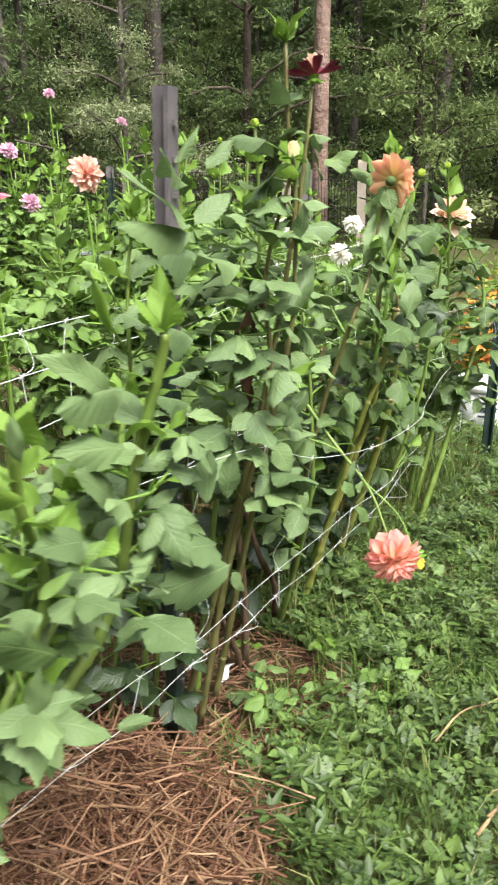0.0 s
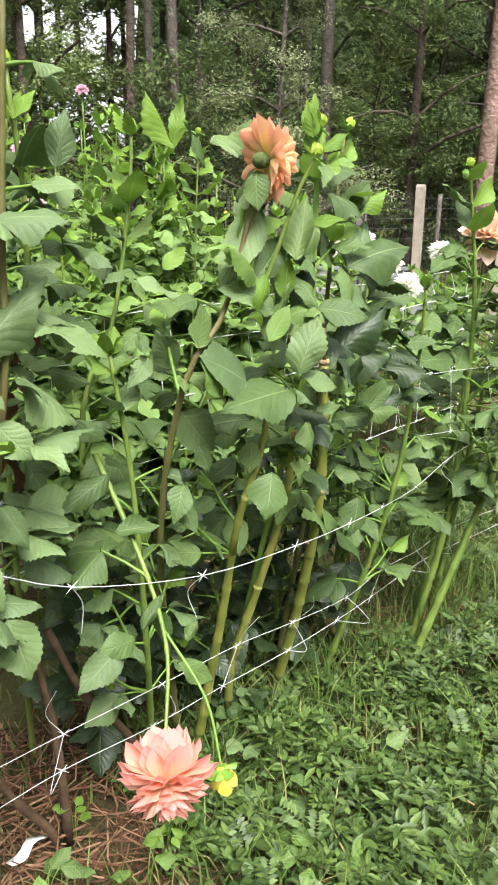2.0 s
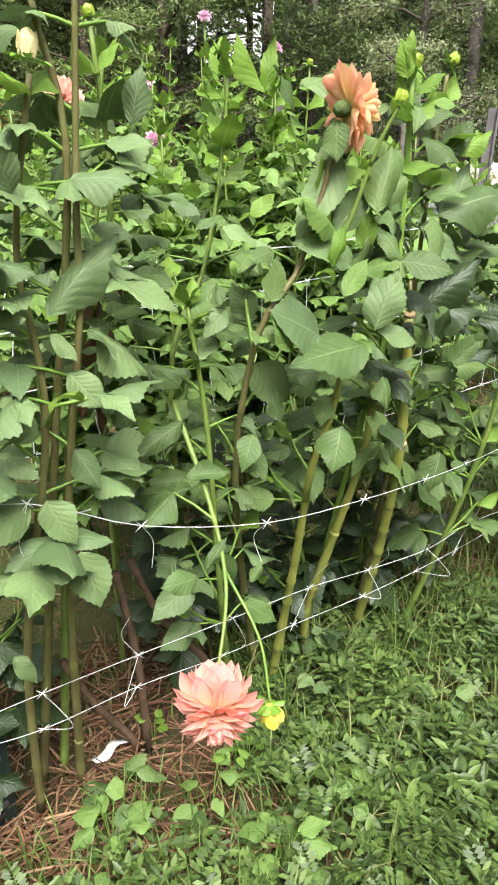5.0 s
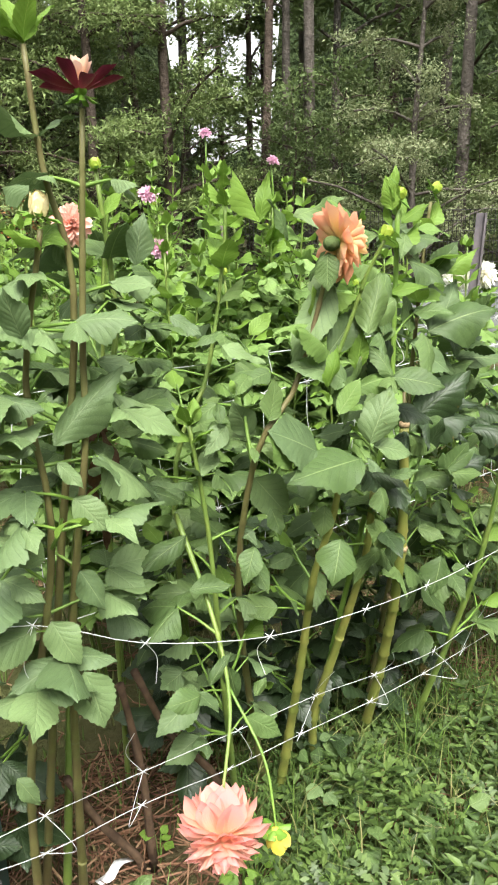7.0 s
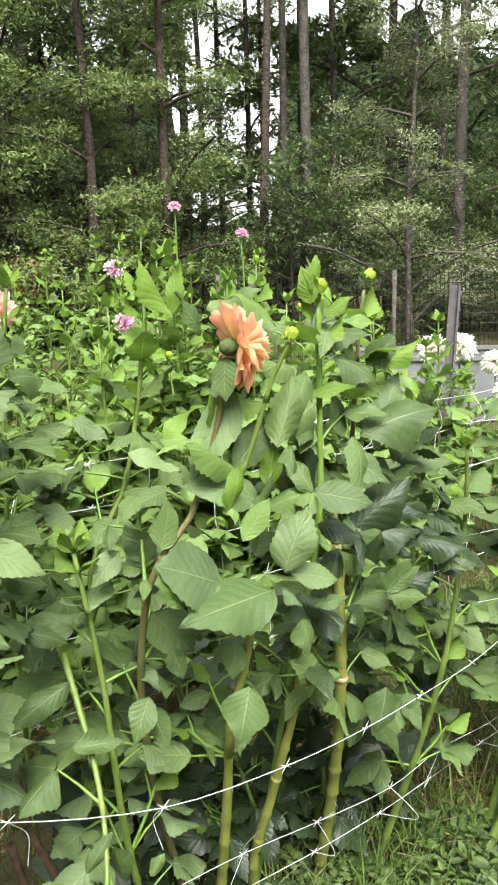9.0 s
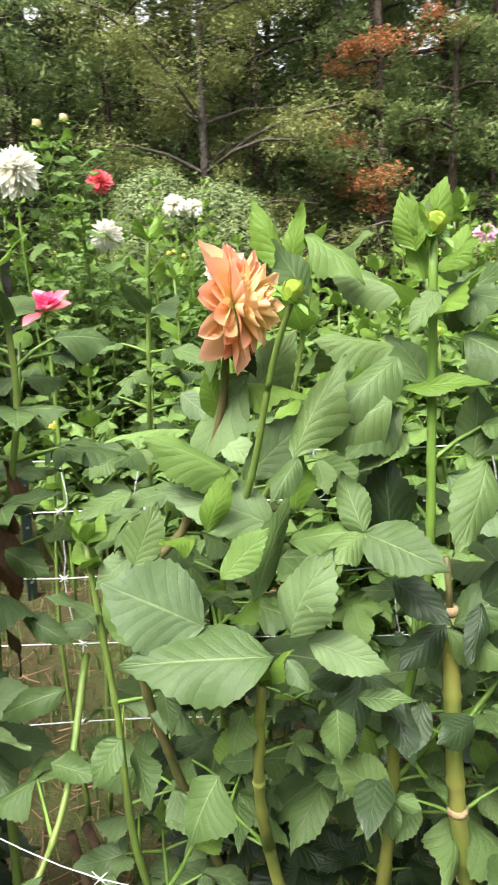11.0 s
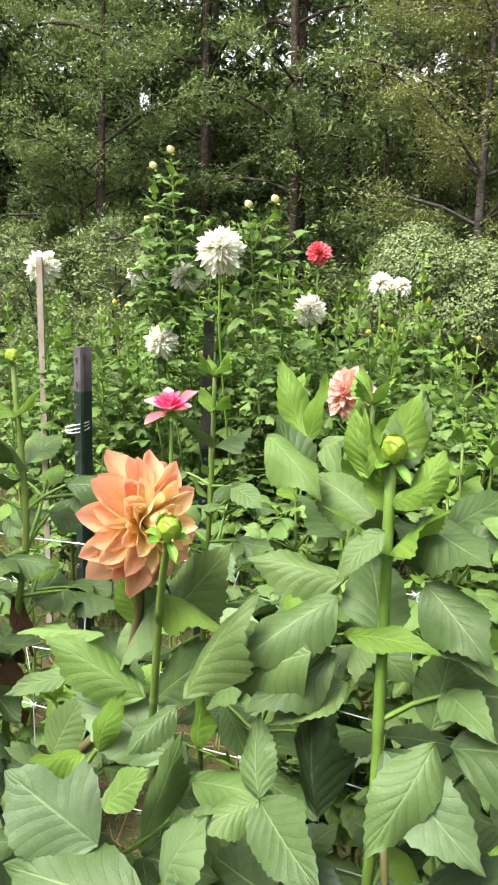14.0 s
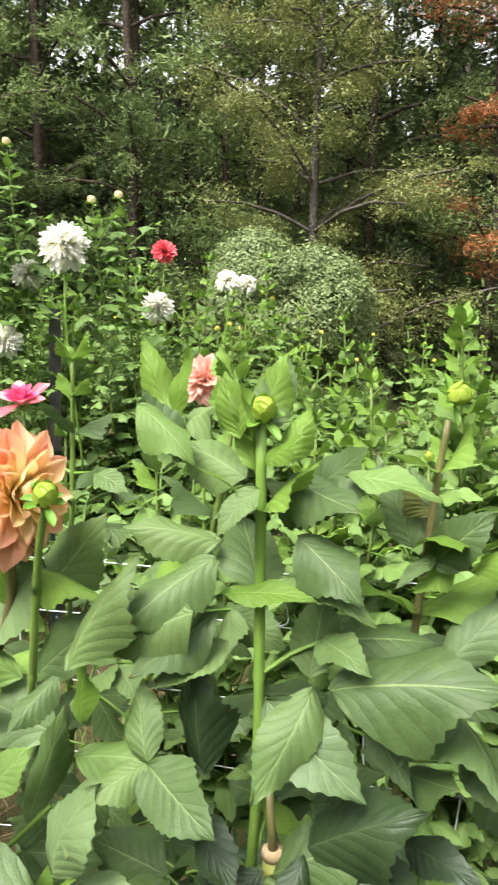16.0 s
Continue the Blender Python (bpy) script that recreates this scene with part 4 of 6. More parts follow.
a.stem([(0.36, -0.03, 0.76), (0.36, -0.14, 0.64), (0.33, -0.24, 0.57), (0.275, -0.315, 0.5)], 0.0045, 0.002, 0.12, 0.12, 0.12, top="none", mat=STEM, laterals=0, name="broken_stem")
a.stem([(0.34, -0.22, 0.58), (0.345, -0.3, 0.52), (0.335, -0.345, 0.45)], 0.0022, 0.0016, 0.3, 0.1, 0.1, top="none", mat=STEM_YOUNG, name="flower_stalk")
flower(a, (0.262, -0.335, 0.468), (-0.38, -0.72, -0.55), 0.118, CORAL, label="large coral pink dahlia flower hanging head down", rings=9, count=18, low=-58, high=72, width=1.2, single=True, seed=4, wild=24)
bud(a, (0.333, -0.35, 0.438), (0.1, -0.2, -1), 0.0165, BUD_YELLOW, label="small yellow opening bud", long=1.1, collar=0.6)
# low inner growth; its near-black leaf colour carries the shade inside the plant
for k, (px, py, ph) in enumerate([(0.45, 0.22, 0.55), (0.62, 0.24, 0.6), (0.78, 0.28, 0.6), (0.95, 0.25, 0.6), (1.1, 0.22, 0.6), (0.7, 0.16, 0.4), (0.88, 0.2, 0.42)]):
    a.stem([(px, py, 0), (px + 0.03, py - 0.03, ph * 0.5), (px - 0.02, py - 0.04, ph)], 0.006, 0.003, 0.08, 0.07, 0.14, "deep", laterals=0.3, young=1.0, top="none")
stub = Build()
stub.tube([p - a.place for p in map(Vector, ((0.754, -0.09, 0.846), (0.753, -0.091, 0.87), (0.75, -0.09, 0.905)))], [0.0042, 0.0035, 0.003], 7)
part("dead_stub", stub.mesh("stub", [STEM_BROWN]), a.ob, label="dry brown stub of a cut shoot")
for px, py, pz, pr in ((0.754, -0.09, 0.85, 0.0095), (0.762, -0.083, 0.72, 0.0115), (0.768, -0.08, 0.617, 0.0118), (0.785, -0.045, 0.5, 0.0122)):
    scar = Build()
    scar.tube([(px - 0.68, py - 0.1, pz - 0.004), (px - 0.68, py - 0.1, pz), (px - 0.68, py - 0.1, pz + 0.004)], [pr * 0.95, pr, pr * 0.93], 9)
    part("node_scar", scar.mesh("scar", [CUT]), a.ob)
a.leaf_to((0.784, -0.09, 1), (0.763, -0.16, 0.943), "green", (0.2, -1, 0.5), 0.925)
a.leaf_to((0.796, -0.09, 0.999), (0.911, -0.13, 1.049), "green", (0, -0.8, 1), 0.851)
a.leaf_to((0.776, -0.07, 0.996), (0.784, -0.05, 1.06), "green", (0.3, -1, 0.5), 0.962)
a.leaf_to((0.671, -0.15, 0.951), (0.648, -0.13, 1.003), "green", (0, -1, 0.6), 0.999)
a.leaf_to((0.671, -0.15, 0.951), (0.64, -0.19, 0.944), "green", (0, -0.9, 0.8), 0.888)
a.leaf_to((0.671, -0.15, 0.951), (0.731, -0.2, 0.941), "green", (0, -0.9, 0.8), 1.036)
a.leaf_to((0.68, -0.07, 0.923), (0.683, -0.05, 0.995), "green", (0.2, -1, 0.4), 0.962)
a.leaf_to((0.702, -0.08, 1.061), (0.62, -0.13, 1.062), "green", (0, -0.6, 1), 0.903)
a.leaf_to((0.712, -0.08, 1.023), (0.668, -0.13, 1.006), "green", (0, -0.5, 1), 0.813)
a.leaf_to((0.706, -0.08, 1.062), (0.779, -0.1, 1.082), "young", (0, -0.3, 1), 0.542)
a.leaf_to((0.762, -0.06, 1.08), (0.825, -0.1, 1.07), "green", (0, -0.7, 1), 0.813)
a.leaf_to((0.772, -0.05, 1.123), (0.825, -0.03, 1.164), "green", (0, -0.8, 1), 0.813)
a.leaf_to((0.849, 0, 1.09), (0.819, -0.01, 1.166), "blue", (0.3, -1, 0.5), 0.814)
a.leaf_to((0.897, -0.02, 1.08), (0.942, -0.04, 1.126), "young", (0, -0.8, 1), 0.888)
a.leaf_to((0.879, -0.03, 0.998), (0.933, -0.02, 1.079), "blue", (-0.2, -1, 0.6), 0.814)
a.leaf_to((0.883, -0.01, 1.086), (0.854, -0.03, 1.062), "young", (0, -0.6, 1), 0.903)
# the deep kind among these paints in shade under the upper leaves
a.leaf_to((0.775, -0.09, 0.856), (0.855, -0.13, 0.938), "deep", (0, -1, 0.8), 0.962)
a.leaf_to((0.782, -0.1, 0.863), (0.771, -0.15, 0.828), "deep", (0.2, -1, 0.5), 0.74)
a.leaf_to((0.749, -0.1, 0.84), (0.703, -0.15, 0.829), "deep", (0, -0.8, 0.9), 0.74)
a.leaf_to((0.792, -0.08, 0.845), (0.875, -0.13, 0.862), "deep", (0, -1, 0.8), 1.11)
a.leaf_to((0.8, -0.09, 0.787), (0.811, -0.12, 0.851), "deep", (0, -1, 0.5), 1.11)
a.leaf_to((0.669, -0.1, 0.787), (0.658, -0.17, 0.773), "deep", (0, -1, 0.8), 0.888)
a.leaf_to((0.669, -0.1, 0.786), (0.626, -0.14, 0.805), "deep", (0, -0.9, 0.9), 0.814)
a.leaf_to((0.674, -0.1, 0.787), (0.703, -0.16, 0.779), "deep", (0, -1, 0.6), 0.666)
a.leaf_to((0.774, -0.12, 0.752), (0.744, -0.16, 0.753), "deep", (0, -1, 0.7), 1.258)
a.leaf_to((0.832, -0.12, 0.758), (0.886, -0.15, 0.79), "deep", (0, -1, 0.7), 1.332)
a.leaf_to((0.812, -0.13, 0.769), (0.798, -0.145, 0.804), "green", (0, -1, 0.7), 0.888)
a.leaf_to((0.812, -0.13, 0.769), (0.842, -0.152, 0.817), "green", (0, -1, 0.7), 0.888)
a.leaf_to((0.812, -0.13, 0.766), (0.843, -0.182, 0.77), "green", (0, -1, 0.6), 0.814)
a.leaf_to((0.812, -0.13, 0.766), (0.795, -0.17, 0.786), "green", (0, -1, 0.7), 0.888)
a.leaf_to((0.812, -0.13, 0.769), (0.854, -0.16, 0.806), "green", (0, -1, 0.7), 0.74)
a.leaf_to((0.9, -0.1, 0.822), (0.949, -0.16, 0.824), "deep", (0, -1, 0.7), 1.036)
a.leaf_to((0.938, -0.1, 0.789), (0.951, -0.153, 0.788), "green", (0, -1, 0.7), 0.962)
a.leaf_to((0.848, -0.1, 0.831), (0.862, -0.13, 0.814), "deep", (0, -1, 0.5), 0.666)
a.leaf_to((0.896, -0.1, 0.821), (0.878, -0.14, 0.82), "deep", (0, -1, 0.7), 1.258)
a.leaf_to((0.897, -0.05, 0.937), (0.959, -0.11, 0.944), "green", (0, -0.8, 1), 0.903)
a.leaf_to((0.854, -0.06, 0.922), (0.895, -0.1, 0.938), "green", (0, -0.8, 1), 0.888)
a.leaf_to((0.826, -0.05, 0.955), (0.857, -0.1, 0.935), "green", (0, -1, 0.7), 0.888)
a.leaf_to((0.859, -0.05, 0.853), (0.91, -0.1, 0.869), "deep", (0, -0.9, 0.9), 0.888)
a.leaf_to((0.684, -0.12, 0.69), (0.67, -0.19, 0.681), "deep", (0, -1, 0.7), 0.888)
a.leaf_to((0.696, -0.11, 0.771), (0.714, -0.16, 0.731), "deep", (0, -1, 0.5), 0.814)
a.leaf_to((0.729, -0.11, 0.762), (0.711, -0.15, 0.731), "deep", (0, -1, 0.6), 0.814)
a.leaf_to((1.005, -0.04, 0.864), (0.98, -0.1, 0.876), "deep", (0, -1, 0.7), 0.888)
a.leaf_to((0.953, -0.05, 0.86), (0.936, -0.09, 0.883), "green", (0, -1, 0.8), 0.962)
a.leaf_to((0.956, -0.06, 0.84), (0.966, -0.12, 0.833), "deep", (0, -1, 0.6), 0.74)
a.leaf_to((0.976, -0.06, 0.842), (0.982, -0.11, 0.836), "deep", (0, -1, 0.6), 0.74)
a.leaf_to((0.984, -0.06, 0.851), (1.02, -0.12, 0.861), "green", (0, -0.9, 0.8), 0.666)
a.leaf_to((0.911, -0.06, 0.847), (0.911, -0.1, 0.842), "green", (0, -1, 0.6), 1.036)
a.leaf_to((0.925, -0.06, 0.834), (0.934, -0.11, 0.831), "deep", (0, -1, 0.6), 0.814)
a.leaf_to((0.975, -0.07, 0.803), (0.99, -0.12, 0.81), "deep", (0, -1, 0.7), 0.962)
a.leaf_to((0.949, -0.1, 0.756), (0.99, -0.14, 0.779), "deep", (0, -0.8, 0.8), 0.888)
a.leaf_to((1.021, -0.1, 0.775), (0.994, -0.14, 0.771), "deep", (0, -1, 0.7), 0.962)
a.leaf_to((0.96, -0.03, 0.898), (0.935, -0.07, 0.927), "green", (0, -0.8, 1), 0.74)
a.leaf_to((0.965, -0.03, 0.901), (0.99, -0.06, 0.928), "fresh", (0, -0.8, 1), 0.903)
a.leaf_to((0.998, 0, 0.988), (1.004, -0.03, 1.035), "green", (0, -1, 0.7), 0.888)
a.leaf_to((0.974, 0, 0.942), (0.967, -0.03, 0.994), "green", (0, -1, 0.6), 0.888)
a.leaf_to((0.918, 0.02, 0.94), (0.898, 0, 0.992), "green", (0, -1, 0.6), 0.814)
a.leaf_to((0.606, -0.18, 0.867), (0.624, -0.195, 0.95), "blue", (-0.4, -1, 0.7), 1.23)
a.leaf_to((0.526, -0.16, 0.864), (0.443, -0.18, 0.915), "blue", (-0.3, -1, 0.9), 1.312)
a.leaf_to((0.591, -0.18, 0.847), (0.461, -0.21, 0.852), "green", (-0.2, -0.7, 1), 0.984)
a.leaf_to((0.602, -0.18, 0.845), (0.623, -0.199, 0.828), "blue", (-0.2, -0.8, 1), 0.984)
a.leaf_to((0.62, -0.17, 0.858), (0.691, -0.185, 0.84), "blue", (-0.2, -0.7, 1), 0.82)
a.leaf_to((0.664, -0.16, 0.797), (0.713, -0.173, 0.801), "green", (-0.2, -0.7, 1), 0.82)
a.leaf_to((0.645, -0.16, 0.785), (0.648, -0.181, 0.74), "green", (-0.3, -1, 0.7), 1.148)
a.leaf_to((0.54, -0.2, 0.74), (0.509, -0.23, 0.691), "green", (-0.4, -1, 0.7), 1.312)
a.leaf_to((0.591, -0.14, 0.954), (0.498, -0.16, 1.004), "blue", (-0.3, -0.9, 0.9), 0.984)
a.leaf_to((0.605, -0.14, 0.938), (0.678, -0.15, 0.962), "fresh", (-0.2, -0.6, 1), 0.82)
a.leaf_to((0.611, -0.14, 0.968), (0.614, -0.145, 1.024), "young", (-0.5, -1, 0.2), 0.9)
a.leaf_to((0.748, -0.1, 0.99), (0.822, -0.125, 0.927), "blue", (-0.3, -0.9, 0.9), 0.984)
a.leaf_to((0.756, -0.1, 0.839), (0.837, -0.1, 0.899), "green", (-0.3, -1, 0.6), 0.984)
a.leaf_to((0.75, -0.1, 0.835), (0.816, -0.115, 0.806), "green", (-0.2, -0.8, 0.9), 0.82)
a.leaf_to((0.457, -0.1, 0.821), (0.506, -0.117, 0.752), "blue", (-0.4, -1, 0.6), 1.148)
a.leaf_to((0.473, -0.06, 0.873), (0.449, -0.07, 0.931), "blue", (-0.4, -1, 0.6), 1.23)
a.leaf_to((0.435, -0.06, 0.893), (0.391, -0.08, 0.867), "blue", (-0.4, -1, 0.6), 1.148)
a.leaf_to((0.556, -0.14, 0.768), (0.54, -0.157, 0.726), "green", (-0.4, -1, 0.6), 1.066)
a.leaf_to((0.432, -0.14, 0.731), (0.4, -0.166, 0.694), "green", (-0.4, -1, 0.6), 1.23)
a.leaf_to((0.473, -0.12, 0.775), (0.483, -0.137, 0.737), "green", (-0.4, -1, 0.6), 1.066)
a.leaf_to((0.696, -0.13, 0.672), (0.642, -0.143, 0.71), "green", (-0.3, -1, 0.7), 1.148)
a.leaf_to((0.702, -0.13, 0.668), (0.722, -0.143, 0.665), "green", (-0.3, -1, 0.7), 1.148)
a.leaf_to((0.696, -0.13, 0.667), (0.693, -0.147, 0.63), "green", (-0.3, -1, 0.6), 1.066)
a.leaf_to((0.353, -0.08, 0.745), (0.271, -0.105, 0.725), "green", (-0.3, -0.8, 0.8), 0.738)
a.leaf_to((0.438, -0.12, 0.707), (0.454, -0.137, 0.651), "green", (-0.3, -1, 0.6), 0.82)
a.leaf_to((0.825, -0.12, 0.603), (0.795, -0.141, 0.543), "green", (-0.3, -1, 0.6), 1.066)
a.leaf_to((0.854, -0.12, 0.572), (0.888, -0.133, 0.562), "green", (-0.3, -1, 0.6), 1.066)
a.leaf_to((0.298, -0.22, 0.583), (0.249, -0.241, 0.594), "green", (-0.4, -1, 0.7), 1.23)
a.leaf_to((0.32, -0.2, 0.577), (0.351, -0.204, 0.619), "green", (-0.4, -1, 0.4), 0.656)
a.leaf_to((0.362, -0.18, 0.581), (0.371, -0.189, 0.519), "green", (-0.4, -1, 0.4), 0.574)
a.leaf_to((0.403, -0.18, 0.516), (0.421, -0.186, 0.54), "green", (-0.4, -1, 0.5), 0.82)
a.leaf_to((0.388, -0.18, 0.487), (0.442, -0.197, 0.441), "green", (-0.2, -0.8, 0.9), 0.656)
a.leaf_to((0.34, -0.11, 0.676), (0.399, -0.127, 0.676), "green", (0.2, 0.7, -1), 0.738)
a.leaf_to((0.695, 0.05, 0.139), (0.743, 0.029, 0.119), "green", (-0.3, -0.8, 0.9), 1.066)
a.leaf_to((0.688, 0.05, 0.154), (0.715, 0.046, 0.159), "green", (-0.3, -0.8, 0.9), 1.066)
a.leaf_to((0.684, 0.05, 0.139), (0.681, 0.029, 0.101), "green", (-0.3, -0.8, 0.9), 1.066)
a.leaf_to((0.639, 0.05, 0.148), (0.656, 0.037, 0.123), "green", (-0.3, -0.8, 0.9), 1.066)
a.leaf_to((0.415, 0.05, 0.902), (0.355, 0.035, 0.94), "blue", (-0.3, -0.8, 0.9), 0.902)
a.leaf_to((0.449, 0.15, 1.029), (0.495, 0.125, 0.998), "blue", (-0.3, -0.9, 0.8), 0.902)
a.leaf_to((0.383, 0.1, 0.969), (0.321, 0.08, 0.967), "blue", (-0.2, -0.7, 1), 0.9)
a.leaf_to((0.57, 0.1, 0.993), (0.611, 0.09, 1.025), "young", (-0.3, -0.8, 0.8), 0.82)
a.leaf_to((0.505, 0.08, 0.984), (0.578, 0.06, 0.953), "blue", (-0.2, -0.7, 1), 0.82)
a.leaf_to((0.552, -0.12, 1.081), (0.63, -0.135, 1.083), "young", (0, -0.4, 1), 0.7)
a.leaf_to((0.697, -0.12, 1.062), (0.63, -0.135, 1.034), "green", (-0.4, -1, 0.4), 1.066)
a.leaf_to((0.621, -0.05, 1.207), (0.68, -0.07, 1.175), "fresh", (0, -0.5, 1), 0.8)
a.leaf_to((0.72, -0.08, 1.189), (0.706, -0.085, 1.237), "young", (-0.5, -1, 0.2), 0.984)
a.leaf_to((0.796, -0.04, 1.155), (0.868, -0.06, 1.16), "fresh", (0, -0.5, 1), 0.8)
a.leaf_to((0.574, -0.13, 1.092), (0.503, -0.13, 0.992), "blue", (-0.6, -1, 0.3), 0.7)
a.leaf_to((0.289, -0.05, 0.894), (0.339, -0.07, 0.874), "green", (-0.3, -0.9, 0.8), 0.82)
a.leaf_to((0.3, -0.05, 0.817), (0.359, -0.075, 0.804), "green", (-0.3, -0.9, 0.8), 0.82)
a.leaf_to((0.562, -0.12, 1.052), (0.612, -0.09, 1.119), "green", (0.3, -1, 0.6), 0.888)
a.leaf_to((0.565, -0.13, 0.994), (0.633, -0.13, 1.063), "green", (0.2, -0.9, 0.8), 0.814)
a.leaf_to((0.524, -0.14, 1.042), (0.456, -0.17, 1.057), "fresh", (0, -0.3, 1), 0.406)
a.leaf_to((0.56, -0.14, 0.998), (0.498, -0.18, 1.053), "fresh", (0, -0.7, 1), 0.813)
a.leaf_to((0.451, -0.1, 0.973), (0.406, -0.14, 0.964), "green", (0, -0.5, 1), 0.722)
a.leaf_to((0.546, -0.12, 1.049), (0.537, -0.14, 1.093), "young", (0.3, -1, 0.4), 0.888)
a.leaf_to((0.535, -0.17, 0.959), (0.554, -0.18, 1.013), "young", (0.2, -1, 0.4), 0.814)
a.leaf_to((0.523, -0.17, 0.953), (0.503, -0.21, 0.963), "young", (0, -0.7, 1), 0.813)
a.leaf_to((0.459, -0.14, 0.915), (0.483, -0.13, 0.971), "green", (0.2, -1, 0.6), 1.036)
a.leaf_to((0.446, -0.12, 0.873), (0.431, -0.15, 0.867), "green", (0, -0.8, 0.8), 0.74)
a.leaf_to((0.45, -0.12, 0.875), (0.492, -0.16, 0.881), "green", (0, -0.8, 0.8), 0.74)
a.leaf_to((0.573, -0.16, 0.889), (0.605, -0.15, 0.986), "green", (0.3, -1, 0.3), 0.444)
a.leaf_to((0.47, -0.18, 0.856), (0.44, -0.18, 0.906), "fresh", (0.2, -1, 0.6), 0.962)
a.leaf_to((0.548, -0.18, 0.92), (0.588, -0.18, 0.966), "fresh", (0, -0.8, 0.8), 0.722)
a.leaf_to((0.717, -0.05, 1.15), (0.642, -0.02, 1.182), "green", (0, -0.7, 1), 0.903)
a.leaf_to((0.733, -0.06, 1.151), (0.798, -0.03, 1.132), "green", (0, -0.6, 1), 0.903)
a.leaf_to((0.729, -0.07, 1.162), (0.716, -0.07, 1.21), "young", (0.4, -1, 0.2), 0.722)
a.leaf_to((0.734, -0.07, 1.192), (0.752, -0.04, 1.252), "green", (0.4, -1, 0.3), 0.813)
a.leaf_to((0.736, -0.08, 1.198), (0.71, -0.08, 1.237), "young", (0.4, -1, 0.3), 0.722)
a.leaf_to((0.752, -0.07, 1.169), (0.771, -0.06, 1.211), "young", (0.2, -1, 0.6), 0.813)
a.leaf_to((0.704, -0.09, 1.096), (0.647, -0.15, 1.06), "green", (0, -0.7, 1), 0.95)
a.leaf_to((0.701, -0.07, 1.102), (0.634, -0.1, 1.125), "green", (0, -0.6, 1), 0.9)
a.leaf_to((0.705, -0.09, 1.051), (0.656, -0.14, 1.014), "green", (0, -0.8, 0.9), 0.8)
a.leaf_to((0.738, -0.09, 1.153), (0.71, -0.12, 1.128), "green", (0, -0.7, 1), 1)
a.leaf_to((0.752, -0.05, 1.155), (0.811, -0.09, 1.138), "green", (0, -0.7, 1), 1)
a.leaf_to((0.764, -0.07, 1.112), (0.818, -0.11, 1.087), "green", (0, -0.8, 0.9), 1)
a.leaf_to((0.619, 0.05, 1.146), (0.582, 0.04, 1.206), "green", (0.2, -0.9, 0.7), 1)
a.leaf_to((0.629, 0.05, 1.182), (0.689, 0, 1.209), "green", (0, -0.8, 0.9), 0.9)
a.leaf_to((0.593, 0.1, 1.174), (0.556, 0.1, 1.258), "young", (0.3, -1, 0.3), 0.55)
a.leaf_to((0.595, 0.1, 1.174), (0.611, 0.1, 1.251), "young", (-0.2, -1, 0.3), 0.6)
a.leaf_to((0.729, -0.06, 1.188), (0.746, -0.06, 1.252), "young", (0.2, -1, 0.4), 0.85)
a.leaf_to((0.73, -0.08, 1.188), (0.713, -0.09, 1.237), "young", (-0.3, -1, 0.4), 0.6)
a.leaf_to((0.739, -0.08, 1.17), (0.771, -0.1, 1.2), "young", (0, -0.8, 0.9), 0.8)
a.leaf_to((0.759, 0, 1.131), (0.808, -0.02, 1.173), "green", (0, -0.8, 0.9), 0.9)
a.leaf_to((0.862, 0, 1.119), (0.845, -0.02, 1.149), "green", (0, -0.8, 0.9), 0.9)
a.leaf_to((0.864, -0.02, 1.083), (0.907, -0.04, 1.133), "green", (0, -0.9, 0.7), 1)
a.leaf_to((0.87, -0.02, 1.091), (0.838, -0.05, 1.077), "green", (0, -0.7, 1), 0.6)
a.leaf_to((0.612, -0.16, 1.022), (0.648, -0.15, 1.11), "green", (0, -0.8, 0.8), 0.8)
a.leaf_to((0.617, -0.18, 1.027), (0.6, -0.22, 1.009), "green", (0, -0.8, 0.9), 0.9)
a.leaf_to((0.628, -0.15, 0.934), (0.625, -0.19, 0.895), "green", (0, -1, 0.6), 0.9)
a.leaf_to((0.698, -0.12, 0.894), (0.741, -0.17, 0.887), "deep", (0, -1, 0.6), 1)
a.leaf_to((0.698, -0.1, 0.916), (0.689, -0.12, 1.008), "deep", (0, -1, 0.4), 0.9)
a.finish(350)

b2 = Plant((0.12, 0.04, 0), "tall dahlia with brown stems and a dark maroon flower", ROW1, 32, front=-0.2)
b2.stem([(0.1, 0.04, 0), (0.1, -0.05, 0.42), (0.15, -0.12, 0.8), (0.14, -0.12, 1.0), (0.165, -0.16, 1.18)], 0.008, 0.003, 0.58, 0.11, 0.15, "blue", laterals=0.12, top="none", young=0.95, mat=STEM_BROWN)
bud(b2, (0.166, -0.16, 1.205), (0.1, -0.1, 1), 0.012, BUD_CREAM, label="opening cream and purple bud", long=1.25)
b2.stem([(0.18, 0.06, 0), (0.17, -0.08, 0.6), (0.197, -0.14, 0.92), (0.206, -0.14, 1.05), (0.222, -0.16, 1.3)], 0.008, 0.003, 0.58, 0.11, 0.15, "blue", laterals=0.12, top="none", young=0.97, mat=STEM_BROWN)
flower(b2, (0.22, -0.165, 1.318), (0.03, 0.05, 1), 0.09, MAROON, label="half-open dark maroon dahlia flower with a pale heart", rings=1, count=8, low=7, single=True, seed=5, width=0.85, wild=14)
flower(b2, (0.22, -0.165, 1.325), (0.03, 0.05, 1), 0.05, PALE, name="flower_heart", label="pale closed heart of the flower", rings=4, count=10, low=48, high=85, single=False, seed=8, calyx=False)
